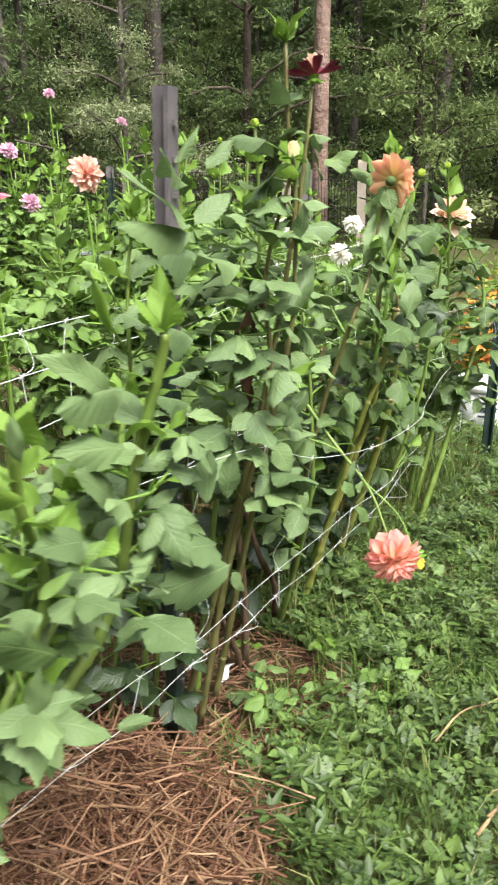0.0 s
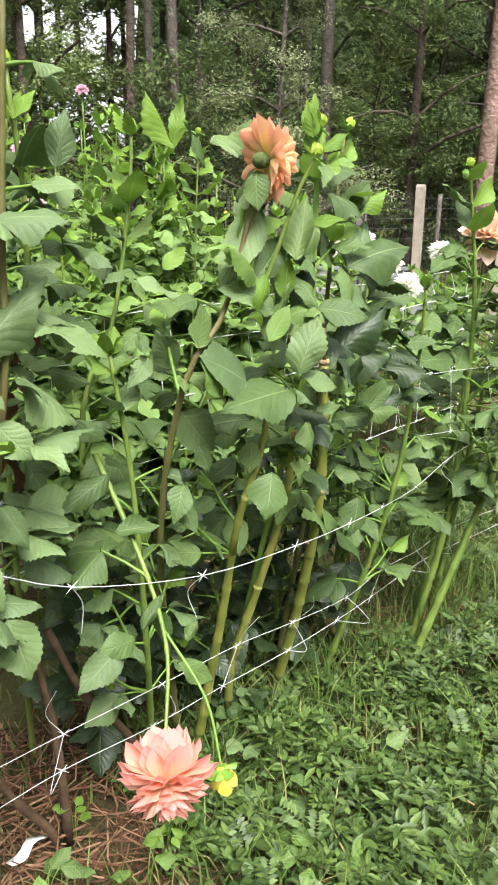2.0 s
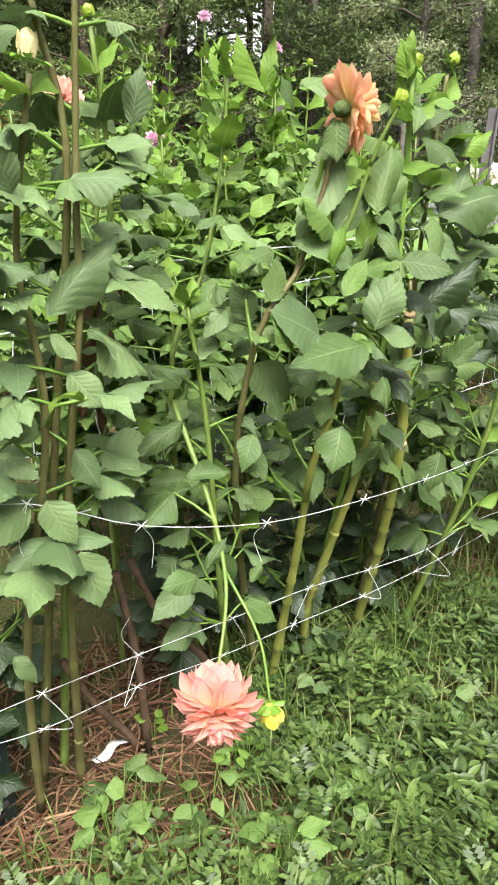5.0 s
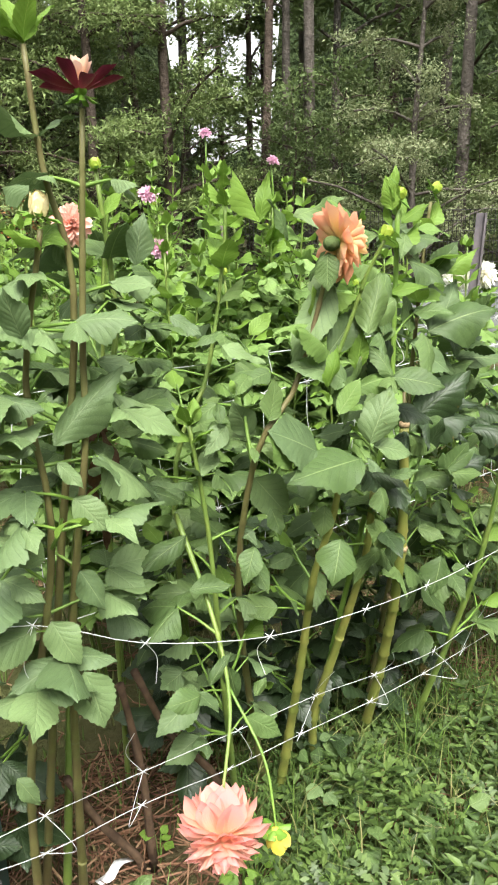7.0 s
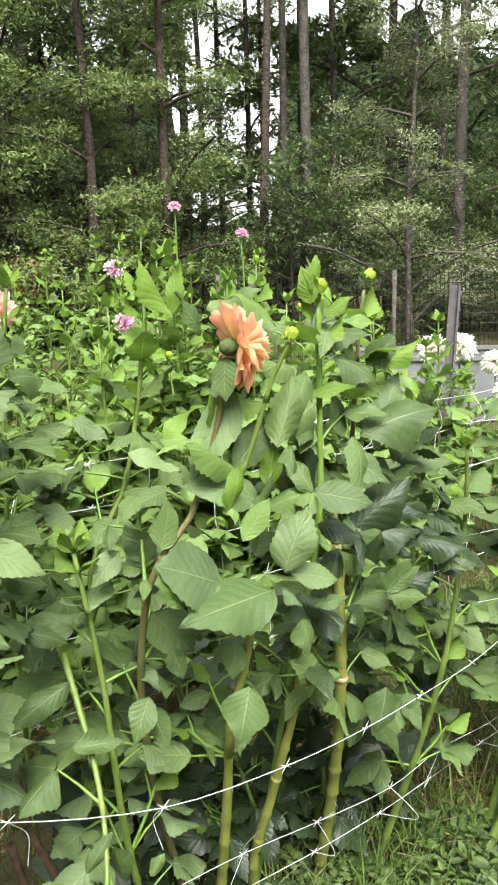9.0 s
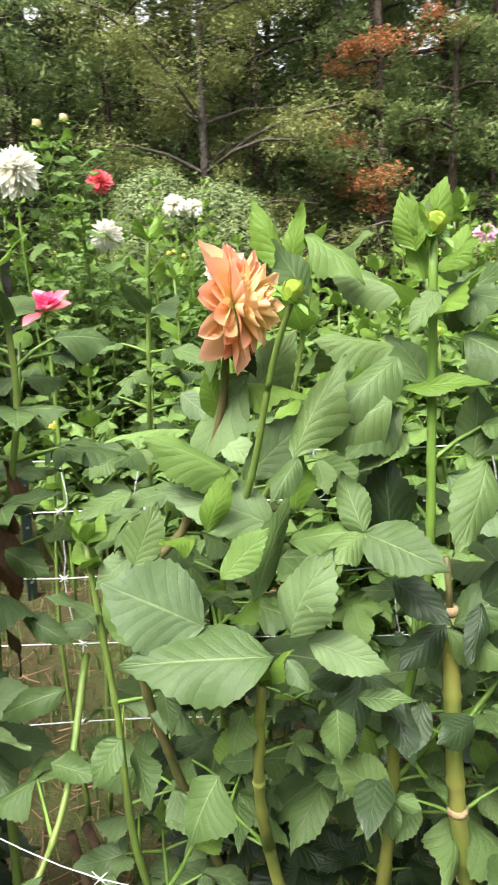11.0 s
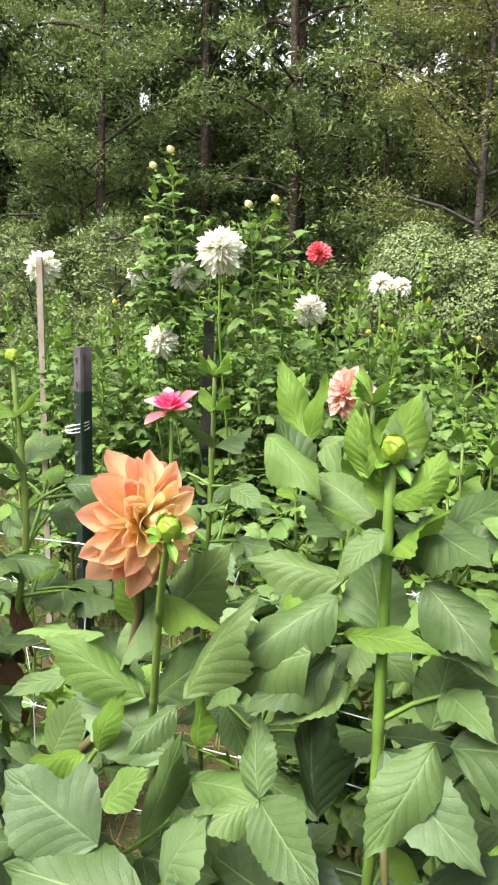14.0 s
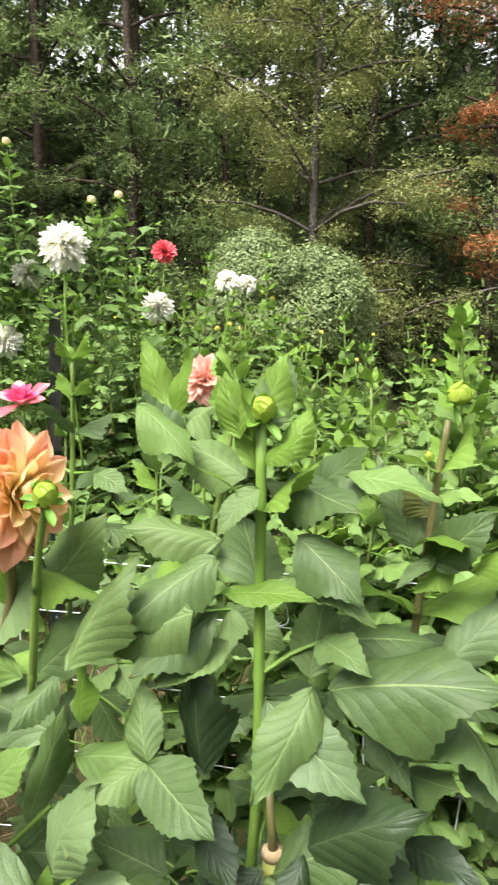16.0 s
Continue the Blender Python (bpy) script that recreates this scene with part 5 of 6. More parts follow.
b2.stem([(0.12, 0.1, 0), (0.16, -0.08, 0.7), (0.2, -0.14, 1.09), (0.18, -0.14, 1.24), (0.172, -0.14, 1.36)], 0.008, 0.003, 0.58, 0.11, 0.15, "blue", laterals=0.12, mat=STEM_BROWN, young=0.9)
b2.stem([(0.16, 0.1, 0), (0.22, 0.03, 0.72), (0.28, 0.0, 0.95), (0.3, 0.0, 1.07), (0.288, 0.0, 1.25)], 0.008, 0.003, 0.85, 0.08, 0.135, "green", top="bud", mat=STEM)
for k, (fz, az) in enumerate([(0.78, 0.3), (0.82, 3.6), (0.9, -0.6), (0.93, 2.4), (0.98, -0.2), (0.86, 1.4)]):
    b2.leaf((0.24 + 0.03 * (fz - 0.75) / 0.2, 0.0, fz), (math.cos(az) * 0.5, math.sin(az) * 0.5, -1), 0.075, "dry", (math.cos(az), math.sin(az), 0.4), 0.7)
b2.stem([(0.05, 0.15, 0), (0.02, 0.1, 0.55), (0.05, 0.12, 0.95), (0.06, 0.1, 1.1)], 0.008, 0.003, 0.45, 0.1, 0.135, "blue")
b2.stem([(0.36, 0.3, 0), (0.36, 0.28, 0.7), (0.38, 0.27, 1.06), (0.396, 0.25, 1.22)], 0.006, 0.003, 0.62, 0.065, 0.12)
# two low stems with leaves coloured dark for the shade behind the plant
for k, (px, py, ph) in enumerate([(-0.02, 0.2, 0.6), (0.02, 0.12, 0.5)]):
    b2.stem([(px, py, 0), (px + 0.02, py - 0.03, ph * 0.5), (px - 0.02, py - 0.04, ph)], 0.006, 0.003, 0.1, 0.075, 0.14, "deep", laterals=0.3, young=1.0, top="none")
for line in ([(0.32, 0.07, 0.0), (0.31, 0.06, 0.21), (0.297, 0.06, 0.33), (0.279, 0.055, 0.44)], [(0.3, 0.08, 0.01), (0.282, 0.06, 0.07), (0.222, 0.05, 0.18), (0.17, 0.04, 0.31)], [(0.5, 0.1, 0.05), (0.439, 0.06, 0.19), (0.36, 0.05, 0.31), (0.304, 0.05, 0.46)]):
    stalk = Build()
    run = glide([Vector(q) - b2.place for q in line], 10)
    stalk.tube(run, [0.0085 - 0.0003 * i + 0.0016 * (i % 4 == 1) for i in range(10)], 7)
    part("dead_stalk", stalk.mesh("dead_stalk", [STALK_DEAD]), b2.ob, label="dry brown leafless stalk")
b2.leaf_to((0.158, -0.15, 0.937), (0.232, -0.17, 1.028), "blue", (-0.6, -1, 0.3), 0.738)
b2.leaf_to((0.294, -0.1, 1.132), (0.302, -0.11, 1.193), "blue", (-0.6, -1, 0.2), 0.82)
b2.leaf_to((0.164, -0.16, 0.634), (0.179, -0.19, 0.563), "blue", (-0.4, -1, 0.6), 1.23)
b2.leaf_to((0.134, -0.14, 0.708), (0.153, -0.17, 0.65), "blue", (-0.4, -1, 0.6), 1.148)
b2.leaf_to((0.124, -0.2, 1.073), (0.103, -0.22, 1.122), "blue", (-0.5, -1, 0.5), 0.984)
b2.leaf_to((0.076, -0.08, 0.446), (0.1, -0.105, 0.405), "blue", (-0.4, -1, 0.6), 0.984)
b2.leaf_to((0.224, -0.13, 1.026), (0.266, -0.15, 1.017), "blue", (-0.3, -0.8, 0.9), 0.82)
b2.leaf_to((0.217, -0.12, 0.99), (0.289, -0.14, 0.973), "blue", (-0.2, -0.6, 1), 0.574)
b2.leaf_to((0.133, -0.16, 0.944), (0.091, -0.18, 0.95), "blue", (-0.3, -0.9, 0.8), 0.82)
b2.leaf_to((0.175, -0.15, 0.869), (0.205, -0.175, 0.827), "blue", (-0.4, -1, 0.6), 1.066)
b2.leaf_to((0.133, -0.15, 0.798), (0.08, -0.17, 0.842), "blue", (-0.4, -1, 0.6), 0.984)
b2.leaf_to((0.173, -0.15, 0.772), (0.196, -0.175, 0.721), "blue", (-0.4, -1, 0.6), 0.984)
b2.leaf_to((0.159, -0.15, 0.916), (0.184, -0.17, 0.888), "blue", (-0.3, -0.8, 0.9), 0.82)
b2.leaf_to((-0.074, -0.13, 1.103), (-0.207, -0.15, 1.187), "blue", (-0.35, -0.55, 0.9), 0.814)
b2.leaf_to((-0.069, -0.13, 1.091), (-0.212, -0.15, 1.135), "blue", (-0.35, -0.55, 0.9), 0.666)
b2.leaf_to((-0.055, -0.13, 1.102), (0.012, -0.15, 1.15), "blue", (-0.35, -0.55, 0.9), 0.666)
b2.leaf_to((-0.09, -0.13, 1.186), (-0.071, -0.15, 1.236), "blue", (-0.35, -0.55, 0.9), 0.592)
b2.leaf_to((-0.024, -0.13, 1.178), (0.015, -0.15, 1.224), "blue", (-0.35, -0.55, 0.9), 0.666)
b2.leaf_to((-0.057, -0.13, 1.062), (-0.177, -0.15, 1.093), "blue", (-0.35, -0.55, 0.9), 0.666)
b2.leaf_to((-0.07, -0.13, 1.156), (-0.148, -0.15, 1.2), "blue", (-0.35, -0.55, 0.9), 0.518)
b2.leaf_to((0.047, -0.13, 1.035), (-0.076, -0.15, 1.061), "blue", (-0.35, -0.55, 0.9), 0.666)
b2.leaf_to((-0.054, -0.13, 1.004), (-0.149, -0.15, 1.057), "blue", (-0.35, -0.55, 0.9), 0.666)
b2.leaf_to((-0.072, -0.13, 0.939), (-0.166, -0.15, 0.991), "blue", (-0.35, -0.55, 0.9), 0.74)
b2.leaf_to((-0.089, -0.13, 0.89), (-0.158, -0.15, 0.942), "blue", (-0.35, -0.55, 0.9), 0.74)
b2.leaf_to((-0.085, -0.13, 0.836), (-0.169, -0.15, 0.887), "blue", (-0.35, -0.55, 0.9), 0.666)
b2.finish(300)

c = Plant((-0.35, 0.05, 0), "young leafy dahlia with broad pale green leaves over straw", ROW1, 33, front=-0.44)
c.stem([(-0.8, -0.16, 0), (-0.7, -0.24, 0.45), (-0.588, -0.28, 0.588), (-0.441, -0.3, 0.711), (-0.425, -0.34, 0.885), (-0.417, -0.38, 1.012), (-0.42, -0.39, 1.04)], 0.0125, 0.005, 0.8, 0.07, 0.12, "blue", mat=STEM, young=0.9, laterals=0.6)
c.stem([(-1.0, -0.1, 0), (-0.72, -0.33, 0.6), (-0.572, -0.36, 0.807), (-0.606, -0.4, 0.941), (-0.62, -0.42, 0.996)], 0.009, 0.004, 0.72, 0.065, 0.11, "blue", laterals=0.7)
c.stem([(-0.95, -0.1, 0), (-0.55, -0.15, 0.55), (-0.36, -0.22, 0.8), (-0.31, -0.22, 0.92)], 0.009, 0.004, 0.68, 0.07, 0.12, "blue", laterals=0.6)
c.stem([(-0.82, 0.0, 0), (-0.7, 0.0, 0.5), (-0.6, -0.05, 0.95)], 0.009, 0.004, 0.6, 0.07, 0.14, "blue", laterals=0.6)
c.stem([(-0.7, 0.1, 0), (-0.45, 0.08, 0.5), (-0.38, 0.05, 0.85)], 0.009, 0.004, 0.6, 0.07, 0.14, "green", laterals=0.6)
for k, (px, py, ph) in enumerate([(-0.72, -0.38, 0.9), (-0.55, -0.36, 0.8), (-0.5, -0.34, 0.9), (-0.66, -0.36, 0.84), (-0.46, -0.28, 0.84)]):
    c.stem([(-1.0 + 0.01 * k, -0.06, 0), (px - 0.14, py * 0.7, ph * 0.62), (px, py, ph)], 0.006, 0.003, 0.7, 0.06, 0.105, ("blue", "green", "blue", "green")[k % 4], laterals=0.7, young=0.92)
c.leaf_to((-0.382, -0.35, 1.026), (-0.373, -0.35, 1.093), "young", (-0.7, -0.8, 0.2), 0.5328)
c.leaf_to((-0.466, -0.37, 1.046), (-0.491, -0.382, 1.093), "young", (-0.6, -0.8, 0.4), 0.3552)
c.leaf_to((-0.482, -0.37, 0.994), (-0.555, -0.406, 1.054), "blue", (-0.5, -0.8, 0.7), 0.6512)
c.leaf_to((-0.458, -0.37, 0.992), (-0.558, -0.412, 1.024), "blue", (-0.4, -0.6, 1), 0.4144)
c.leaf_to((-0.416, -0.35, 0.974), (-0.37, -0.362, 0.97), "young", (-0.3, -0.5, 1), 0.3552)
c.leaf_to((-0.411, -0.35, 0.936), (-0.379, -0.374, 0.926), "fresh", (-0.3, -0.5, 1), 0.3552)
c.leaf_to((-0.456, -0.37, 0.932), (-0.549, -0.412, 0.98), "blue", (-0.5, -0.8, 0.8), 0.592)
c.leaf_to((-0.431, -0.35, 0.9), (-0.374, -0.362, 0.908), "blue", (-0.5, -0.8, 0.8), 0.592)
c.leaf_to((-0.483, -0.37, 0.893), (-0.545, -0.406, 0.95), "blue", (-0.5, -0.8, 0.7), 0.6512)
c.leaf_to((-0.249, -0.29, 0.777), (-0.255, -0.302, 0.848), "blue", (-0.7, -0.8, 0.4), 0.6512)
c.leaf_to((-0.179, -0.27, 0.75), (-0.181, -0.282, 0.827), "blue", (-0.7, -0.8, 0.4), 0.6512)
c.leaf_to((-0.228, -0.29, 0.708), (-0.368, -0.338, 0.777), "blue", (-0.5, -0.8, 0.8), 0.5328)
c.leaf_to((-0.205, -0.29, 0.666), (-0.363, -0.338, 0.719), "blue", (-0.5, -0.8, 0.6), 0.7104)
c.leaf_to((-0.575, -0.41, 0.879), (-0.539, -0.422, 0.895), "fresh", (-0.5, -0.8, 0.7), 0.7104)
c.leaf_to((-0.625, -0.44, 0.948), (-0.597, -0.446, 0.956), "fresh", (-0.5, -0.8, 0.7), 0.592)
c.leaf_to((-0.628, -0.44, 0.887), (-0.612, -0.458, 0.907), "fresh", (-0.5, -0.8, 0.8), 0.5328)
c.leaf_to((-0.669, -0.47, 0.935), (-0.657, -0.479, 0.939), "fresh", (-0.5, -0.8, 0.8), 0.4736)
c.leaf_to((-0.637, -0.45, 0.884), (-0.685, -0.48, 0.909), "blue", (-0.4, -0.8, 0.8), 0.592)
c.leaf_to((-0.508, -0.37, 0.799), (-0.485, -0.394, 0.785), "blue", (-0.4, -0.7, 0.9), 0.5328)
c.leaf_to((-0.595, -0.41, 0.803), (-0.66, -0.446, 0.872), "green", (-0.4, -0.7, 0.8), 0.592)
c.leaf_to((-0.65, -0.45, 0.803), (-0.654, -0.462, 0.846), "blue", (-0.5, -0.8, 0.4), 0.7696)
c.leaf_to((-0.488, -0.35, 0.622), (-0.45, -0.374, 0.62), "blue", (-0.4, -0.8, 0.7), 0.592)
c.leaf_to((-0.637, -0.45, 1), (-0.649, -0.462, 1.033), "blue", (-0.6, -0.8, 0.4), 0.592)
c.leaf_to((-0.653, -0.47, 0.982), (-0.69, -0.494, 1.015), "young", (-0.5, -0.8, 0.7), 0.5328)
c.leaf_to((-0.307, -0.29, 0.95), (-0.258, -0.302, 0.964), "blue", (-0.5, -0.7, 0.8), 0.5328)
c.leaf_to((-0.233, -0.25, 0.881), (-0.157, -0.262, 0.868), "blue", (-0.5, -0.7, 0.8), 0.4736)
c.leaf_to((-0.555, -0.41, 0.893), (-0.624, -0.446, 0.93), "blue", (-0.5, -0.8, 0.7), 0.6512)
c.leaf_to((-0.419, -0.35, 0.853), (-0.371, -0.356, 0.859), "blue", (-0.5, -0.8, 0.7), 0.592)
c.leaf_to((-0.426, -0.37, 0.824), (-0.486, -0.4, 0.82), "blue", (-0.5, -0.8, 0.6), 0.592)
c.finish(300)

d = Plant((1.35, 0.05, 0), "leaning dahlia with pale peach flowers beyond the first plant", ROW1, 34)
d.stem([(1.19, 0.0, 0), (1.35, -0.05, 0.42), (1.5, -0.06, 0.75), (1.48, 0.0, 0.92)], 0.011, 0.004, 0.4, 0.075, 0.15)
d.stem([(1.25, 0.05, 0), (1.3, 0.0, 0.4), (1.32, 0.0, 0.85), (1.25, 0.0, 1.17)], 0.01, 0.003, 0.35, 0.08, 0.15, top="bud")
d.stem([(1.35, 0.1, 0), (1.38, 0.05, 0.6), (1.385, 0.03, 1.0)], 0.009, 0.003, 0.35, 0.08, 0.15, top="none")
flower(d, (1.385, 0.024, 1.03), (-0.45, -0.45, 0.75), 0.125, PALE, label="pale peach dahlia flower, fully open", rings=6, count=13, low=-5, single=False, seed=6)
d.stem([(1.45, 0.12, 0), (1.55, 0.1, 0.6), (1.62, 0.08, 1.02)], 0.009, 0.003, 0.35, 0.08, 0.15)
d.stem([(1.15, 0.2, 0), (1.12, 0.15, 0.6), (1.1, 0.12, 0.98)], 0.009, 0.003, 0.3, 0.075, 0.15)
d.finish(260)


# ---- the row behind ----
def bushy(place, h, w, n, label, group, seed, flowers=(), size=0.16, limit=60, kind="fresh", bare=0.2, depth=0.5, shoots=()):
    """A dahlia of the rows behind: many stems, flowers on stalks above."""
    p = Plant(place, label, group, seed)
    p.detail = 3
    r = p.r
    x, y = place[0], place[1]
    for k in range(n):
        px, py = x + r.uniform(-w, w), y + r.uniform(-w, w) * depth
        ph = h * r.uniform(0.84, 1.04)
        p.stem([(px * 0.5 + x * 0.5, py * 0.5 + y * 0.5, 0), (px, py, ph * 0.5), (px + r.uniform(-0.05, 0.05), py, ph)], 0.006, 0.0025, bare, 0.066, size * 0.74, kind, top=r.choice(["bud", "shoot", "shoot"]), laterals=0.8, young=0.8)
    for i, (fx, fy, fz, ax, across, mat, lab) in enumerate(flowers):
        b = Build()
        b.tube([q - p.place for q in glide([(fx * 0.85 + x * 0.15, fy * 0.8 + y * 0.2, h * 0.5), (fx, fy, h * 0.85), Vector((fx, fy, fz)) - Vector(ax) * 0.02], 10)], 0.0035, 6)
        part("flower_stalk", b.mesh("stalk", [STEM_YOUNG]), p.ob)
        if mat is MAGENTA:
            flower(p, (fx, fy, fz), ax, across, PINK, label=lab, rings=1, count=6, low=14, seed=seed + i, width=0.8, wild=38)
            flower(p, (fx, fy, fz + 0.004), ax, across * 0.6, MAGENTA, name="flower_heart", label="dense magenta heart of the flower", rings=4, count=10, low=28, high=82, seed=seed + i + 7, calyx=False)
        elif mat is WHITE:
            flower(p, (fx, fy, fz), ax, across, mat, label=lab, rings=10, count=21, low=-42, high=80, seed=seed + i, width=0.62, wild=20)
        else:
            flower(p, (fx, fy, fz), ax, across, mat, label=lab, rings=7, count=14, low=-25, high=76, seed=seed + i)
    tall_shoots(p, shoots)
    p.finish(limit, True)
    return p


def tall_shoots(p, spots):
    """Tall thin shoots with cream buds over a plant."""
    for k, (x, y, z) in enumerate(spots):
        p.stem([(x + 0.06, y, 0.9), (x + 0.03, y, z * 0.5 + 0.5), (x, y, z)], 0.004, 0.002, 0.05, 0.055, 0.1, "fresh", top="none", laterals=0.4, young=0.85)
        bud(p, (x, y, z + 0.012), (0.1, -0.2, 1), 0.015, BUD_CREAM)


ROW2, ROW3 = "dahlias of the second row", "dahlias of the third row"
bushy((0.1, 0.6, 0), 1.02, 0.08, 2, "slender dahlia with a magenta pink flower", ROW2, 51, [(0.11, 0.575, 1.12, (0.15, -0.45, 0.9), 0.11, MAGENTA, "magenta pink flower with narrow petals")], 0.14, 100, bare=0.72)
bushy((0.5, 0.68, 0), 1.12, 0.16, 7, "dahlia with a round peach flower", ROW2, 52, [(0.447, 0.621, 1.172, (-0.1, -0.9, 0.35), 0.088, BLUSH, "round peach pink flower")], 0.16, 120)
bushy((1.0, 0.78, 0), 1.24, 0.28, 12, "tall leafy dahlia without open flowers", ROW2, 53, [], 0.17, 120)
bushy((1.5, 0.85, 0), 1.12, 0.3, 11, "leafy green dahlia in the second row", ROW2, 54, [], 0.17, 80)
bushy((-0.5, 0.62, 0), 0.95, 0.22, 6, "leafy green dahlia beside the twined post", ROW2, 55, [(-0.66, 0.75, 0.95, (0.2, -0.6, 0.7), 0.1, PALE, "pale pink flower")], 0.15, 60)
bushy((2.0, 1.1, 0), 0.85, 0.3, 7, "dahlia with white ball flowers", ROW2, 56, [(1.98, 1.0, 0.95, (-0.2, -0.5, 0.8), 0.12, WHITE, "white ball flower"), (2.16, 1.05, 0.94, (-0.1, -0.6, 0.8), 0.13, WHITE, "white ball flower"), (2.2, 0.85, 0.8, (-0.3, -0.6, 0.7), 0.11, WHITE, "cream white flower"), (2.4, 1.1, 0.86, (-0.2, -0.6, 0.7), 0.11, WHITE, "white flower")], 0.16, 60)
bushy((2.8, 1.0, 0), 0.9, 0.4, 8, "leafy green dahlia beyond the grey post", ROW2, 57, [(2.6, 1.0, 0.9, (-0.3, -0.5, 0.7), 0.11, WHITE, "white flower")], 0.17, 40)
bushy((-0.35, 2.02, 0), 1.44, 0.45, 22, "big dahlia full of white flowers", ROW3, 61, [
    (-0.306, 1.484, 1.495, (0.3, -0.8, 0.35), 0.16, WHITE, "large white flower"), (-0.157, 1.865, 1.314, (0.3, -0.8, 0.3), 0.12, WHITE, "white flower"),
    (-0.558, 1.527, 1.196, (0.4, -0.8, 0.2), 0.12, WHITE, "white flower"), (0.07, 1.95, 1.41, (0, -0.5, 0.8), 0.09, WHITE, "half-open white flower"), (0.13, 1.99, 1.4, (0.3, -0.5, 0.8), 0.08, WHITE, "half-open white flower"),
    (-0.52, 1.62, 1.42, (0.3, -0.7, 0.5), 0.11, WHITE, "white flower"), (-0.7, 1.6, 1.43, (0.2, -0.6, 0.6), 0.1, WHITE, "white flower")], 0.15, 60, shoots=[(-0.629, 1.583, 1.77), (-0.57, 1.6, 1.82), (-0.68, 1.62, 1.6), (-0.27, 1.6, 1.63), (-0.2, 1.65, 1.65)])
bushy((-0.2, 2.45, 0), 1.46, 0.4, 13, "dahlia with a red flower", ROW3, 62, [(-0.279, 2.219, 1.537, (0.2, -0.8, 0.4), 0.1, RED, "bright red flower")], 0.15, 30)
bushy((-1.15, 1.75, 0), 1.3, 0.4, 11, "dahlia with white flowers beside the wooden stake", ROW3, 63, [(-1.2, 1.65, 1.46, (0.4, -0.8, 0.3), 0.14, WHITE, "white flower")], 0.15, 30)
bushy((0.75, 1.8, 0), 1.3, 0.42, 13, "dense leafy dahlia in the third row", ROW3, 64, [], 0.15, 40)
bushy((1.4, 1.8, 0), 1.32, 0.4, 12, "dahlia with small lilac flowers", ROW3, 65, [(1.401, 1.826, 1.483, (-0.2, -0.4, 0.9), 0.05, LILAC, "small lilac flower"), (1.546, 1.559, 1.366, (0.1, -0.4, 0.9), 0.05, LILAC, "small lilac flower"), (1.122, 1.777, 1.256, (-0.1, -0.7, 0.6), 0.075, LILAC, "lilac pink flower"), (1.1, 1.65, 1.06, (-0.1, -0.8, 0.4), 0.08, LILAC, "pale lilac flower")], 0.15, 40)
bushy((2.2, 1.9, 0), 1.05, 0.45, 10, "low leafy dahlia in the third row", ROW3, 66, [], 0.15, 20)


# ---- behind the rows ----
for k, (px, py, ph) in enumerate([(-1.9, 2.6, 1.35), (-1.2, 2.9, 1.3), (-2.6, 2.2, 1.25), (-0.4, 3.2, 1.25), (0.5, 2.9, 1.2), (1.3, 2.9, 1.25), (-2.2, 3.4, 1.3)]):
    bushy((px, py, 0), ph, 0.45, 8, "tall leafy garden plant behind the dahlias", "leafy plants behind the rows", 80 + k, [], 0.11, 0)


def bucket(x, y):
    ob = thing("bucket", (x, y, 0), "white plastic bucket with a lid and a printed label", "bucket")
    b = Build()
    b.tube([(0, 0, 0), (0, 0, 0.01), (0, 0, 0.2)], [0.1, 0.105, 0.125], 28)
    part("body", b.mesh("body", [PLASTIC]), ob)
    b = Build()
    b.tube([(0, 0, 0.196), (0, 0, 0.2), (0, 0, 0.225), (0, 0, 0.235), (0, 0, 0.236)], [0.133, 0.137, 0.137, 0.13, 0.11], 28)
    part("lid", b.mesh("lid", [PLASTIC]), ob)
    b = Build()
    for z0, z1 in ((0.075, 0.085), (0.1, 0.125), (0.14, 0.152)):
        vs = []
        for k in range(9):
            a = radians(185 + k * 5)
            for z in (z0, z1):
                rr = 0.106 + 0.02 * z / 0.2 + 0.0015
                vs.append(Vector((math.cos(a) * rr, math.sin(a) * rr, z)))
        b.add(vs, [(2 * k, 2 * k + 2, 2 * k + 3, 2 * k + 1) for k in range(8)])
    part("label", b.mesh("label", [INK]), ob, label="dark printed bars")
    b = Build()
    b.tube(glide([(-0.137, 0, 0.19), (-0.1, -0.1, 0.12), (0, -0.14, 0.09), (0.1, -0.1, 0.12), (0.137, 0, 0.19)], 20), 0.0025, 6)
    part("handle", b.mesh("handle", [STUD]), ob)


bucket(2.46, 0.2)

KINDS["orange"] = LEAF_ORANGE
LEAF_MESH["orange"] = [mesh_of("leaf", v, f, LEAF_ORANGE, u) for v, f, u in SHAPES]
bushy((2.9, 0.4, 0), 0.72, 0.2, 9, "low plant with orange and yellow leaves behind the bucket", "", 91, [], 0.13, 60, "orange", 0.08)


def stake(x, y, h, w, label):
    ob = thing("wooden_stake", (x, y, 0), label, "stake", "wooden stakes")
    b = Build()
    b.tube([(0, 0, -0.2), (0.005, 0, h * 0.5), (0, 0.005, h - 0.02), (0, 0.005, h)], [w, w * 0.97, w, w * 0.8], 4)
    part("stake", b.mesh("stake", [WOOD], False), ob)


stake(-1.17, 1.6, 1.49, 0.016, "thin grey wooden stake between white dahlias")
stake(5.1, 3.0, 1.22, 0.05, "square grey wooden fence stake")
stake(5.36, 2.37, 1.22, 0.055, "square grey wooden fence stake")


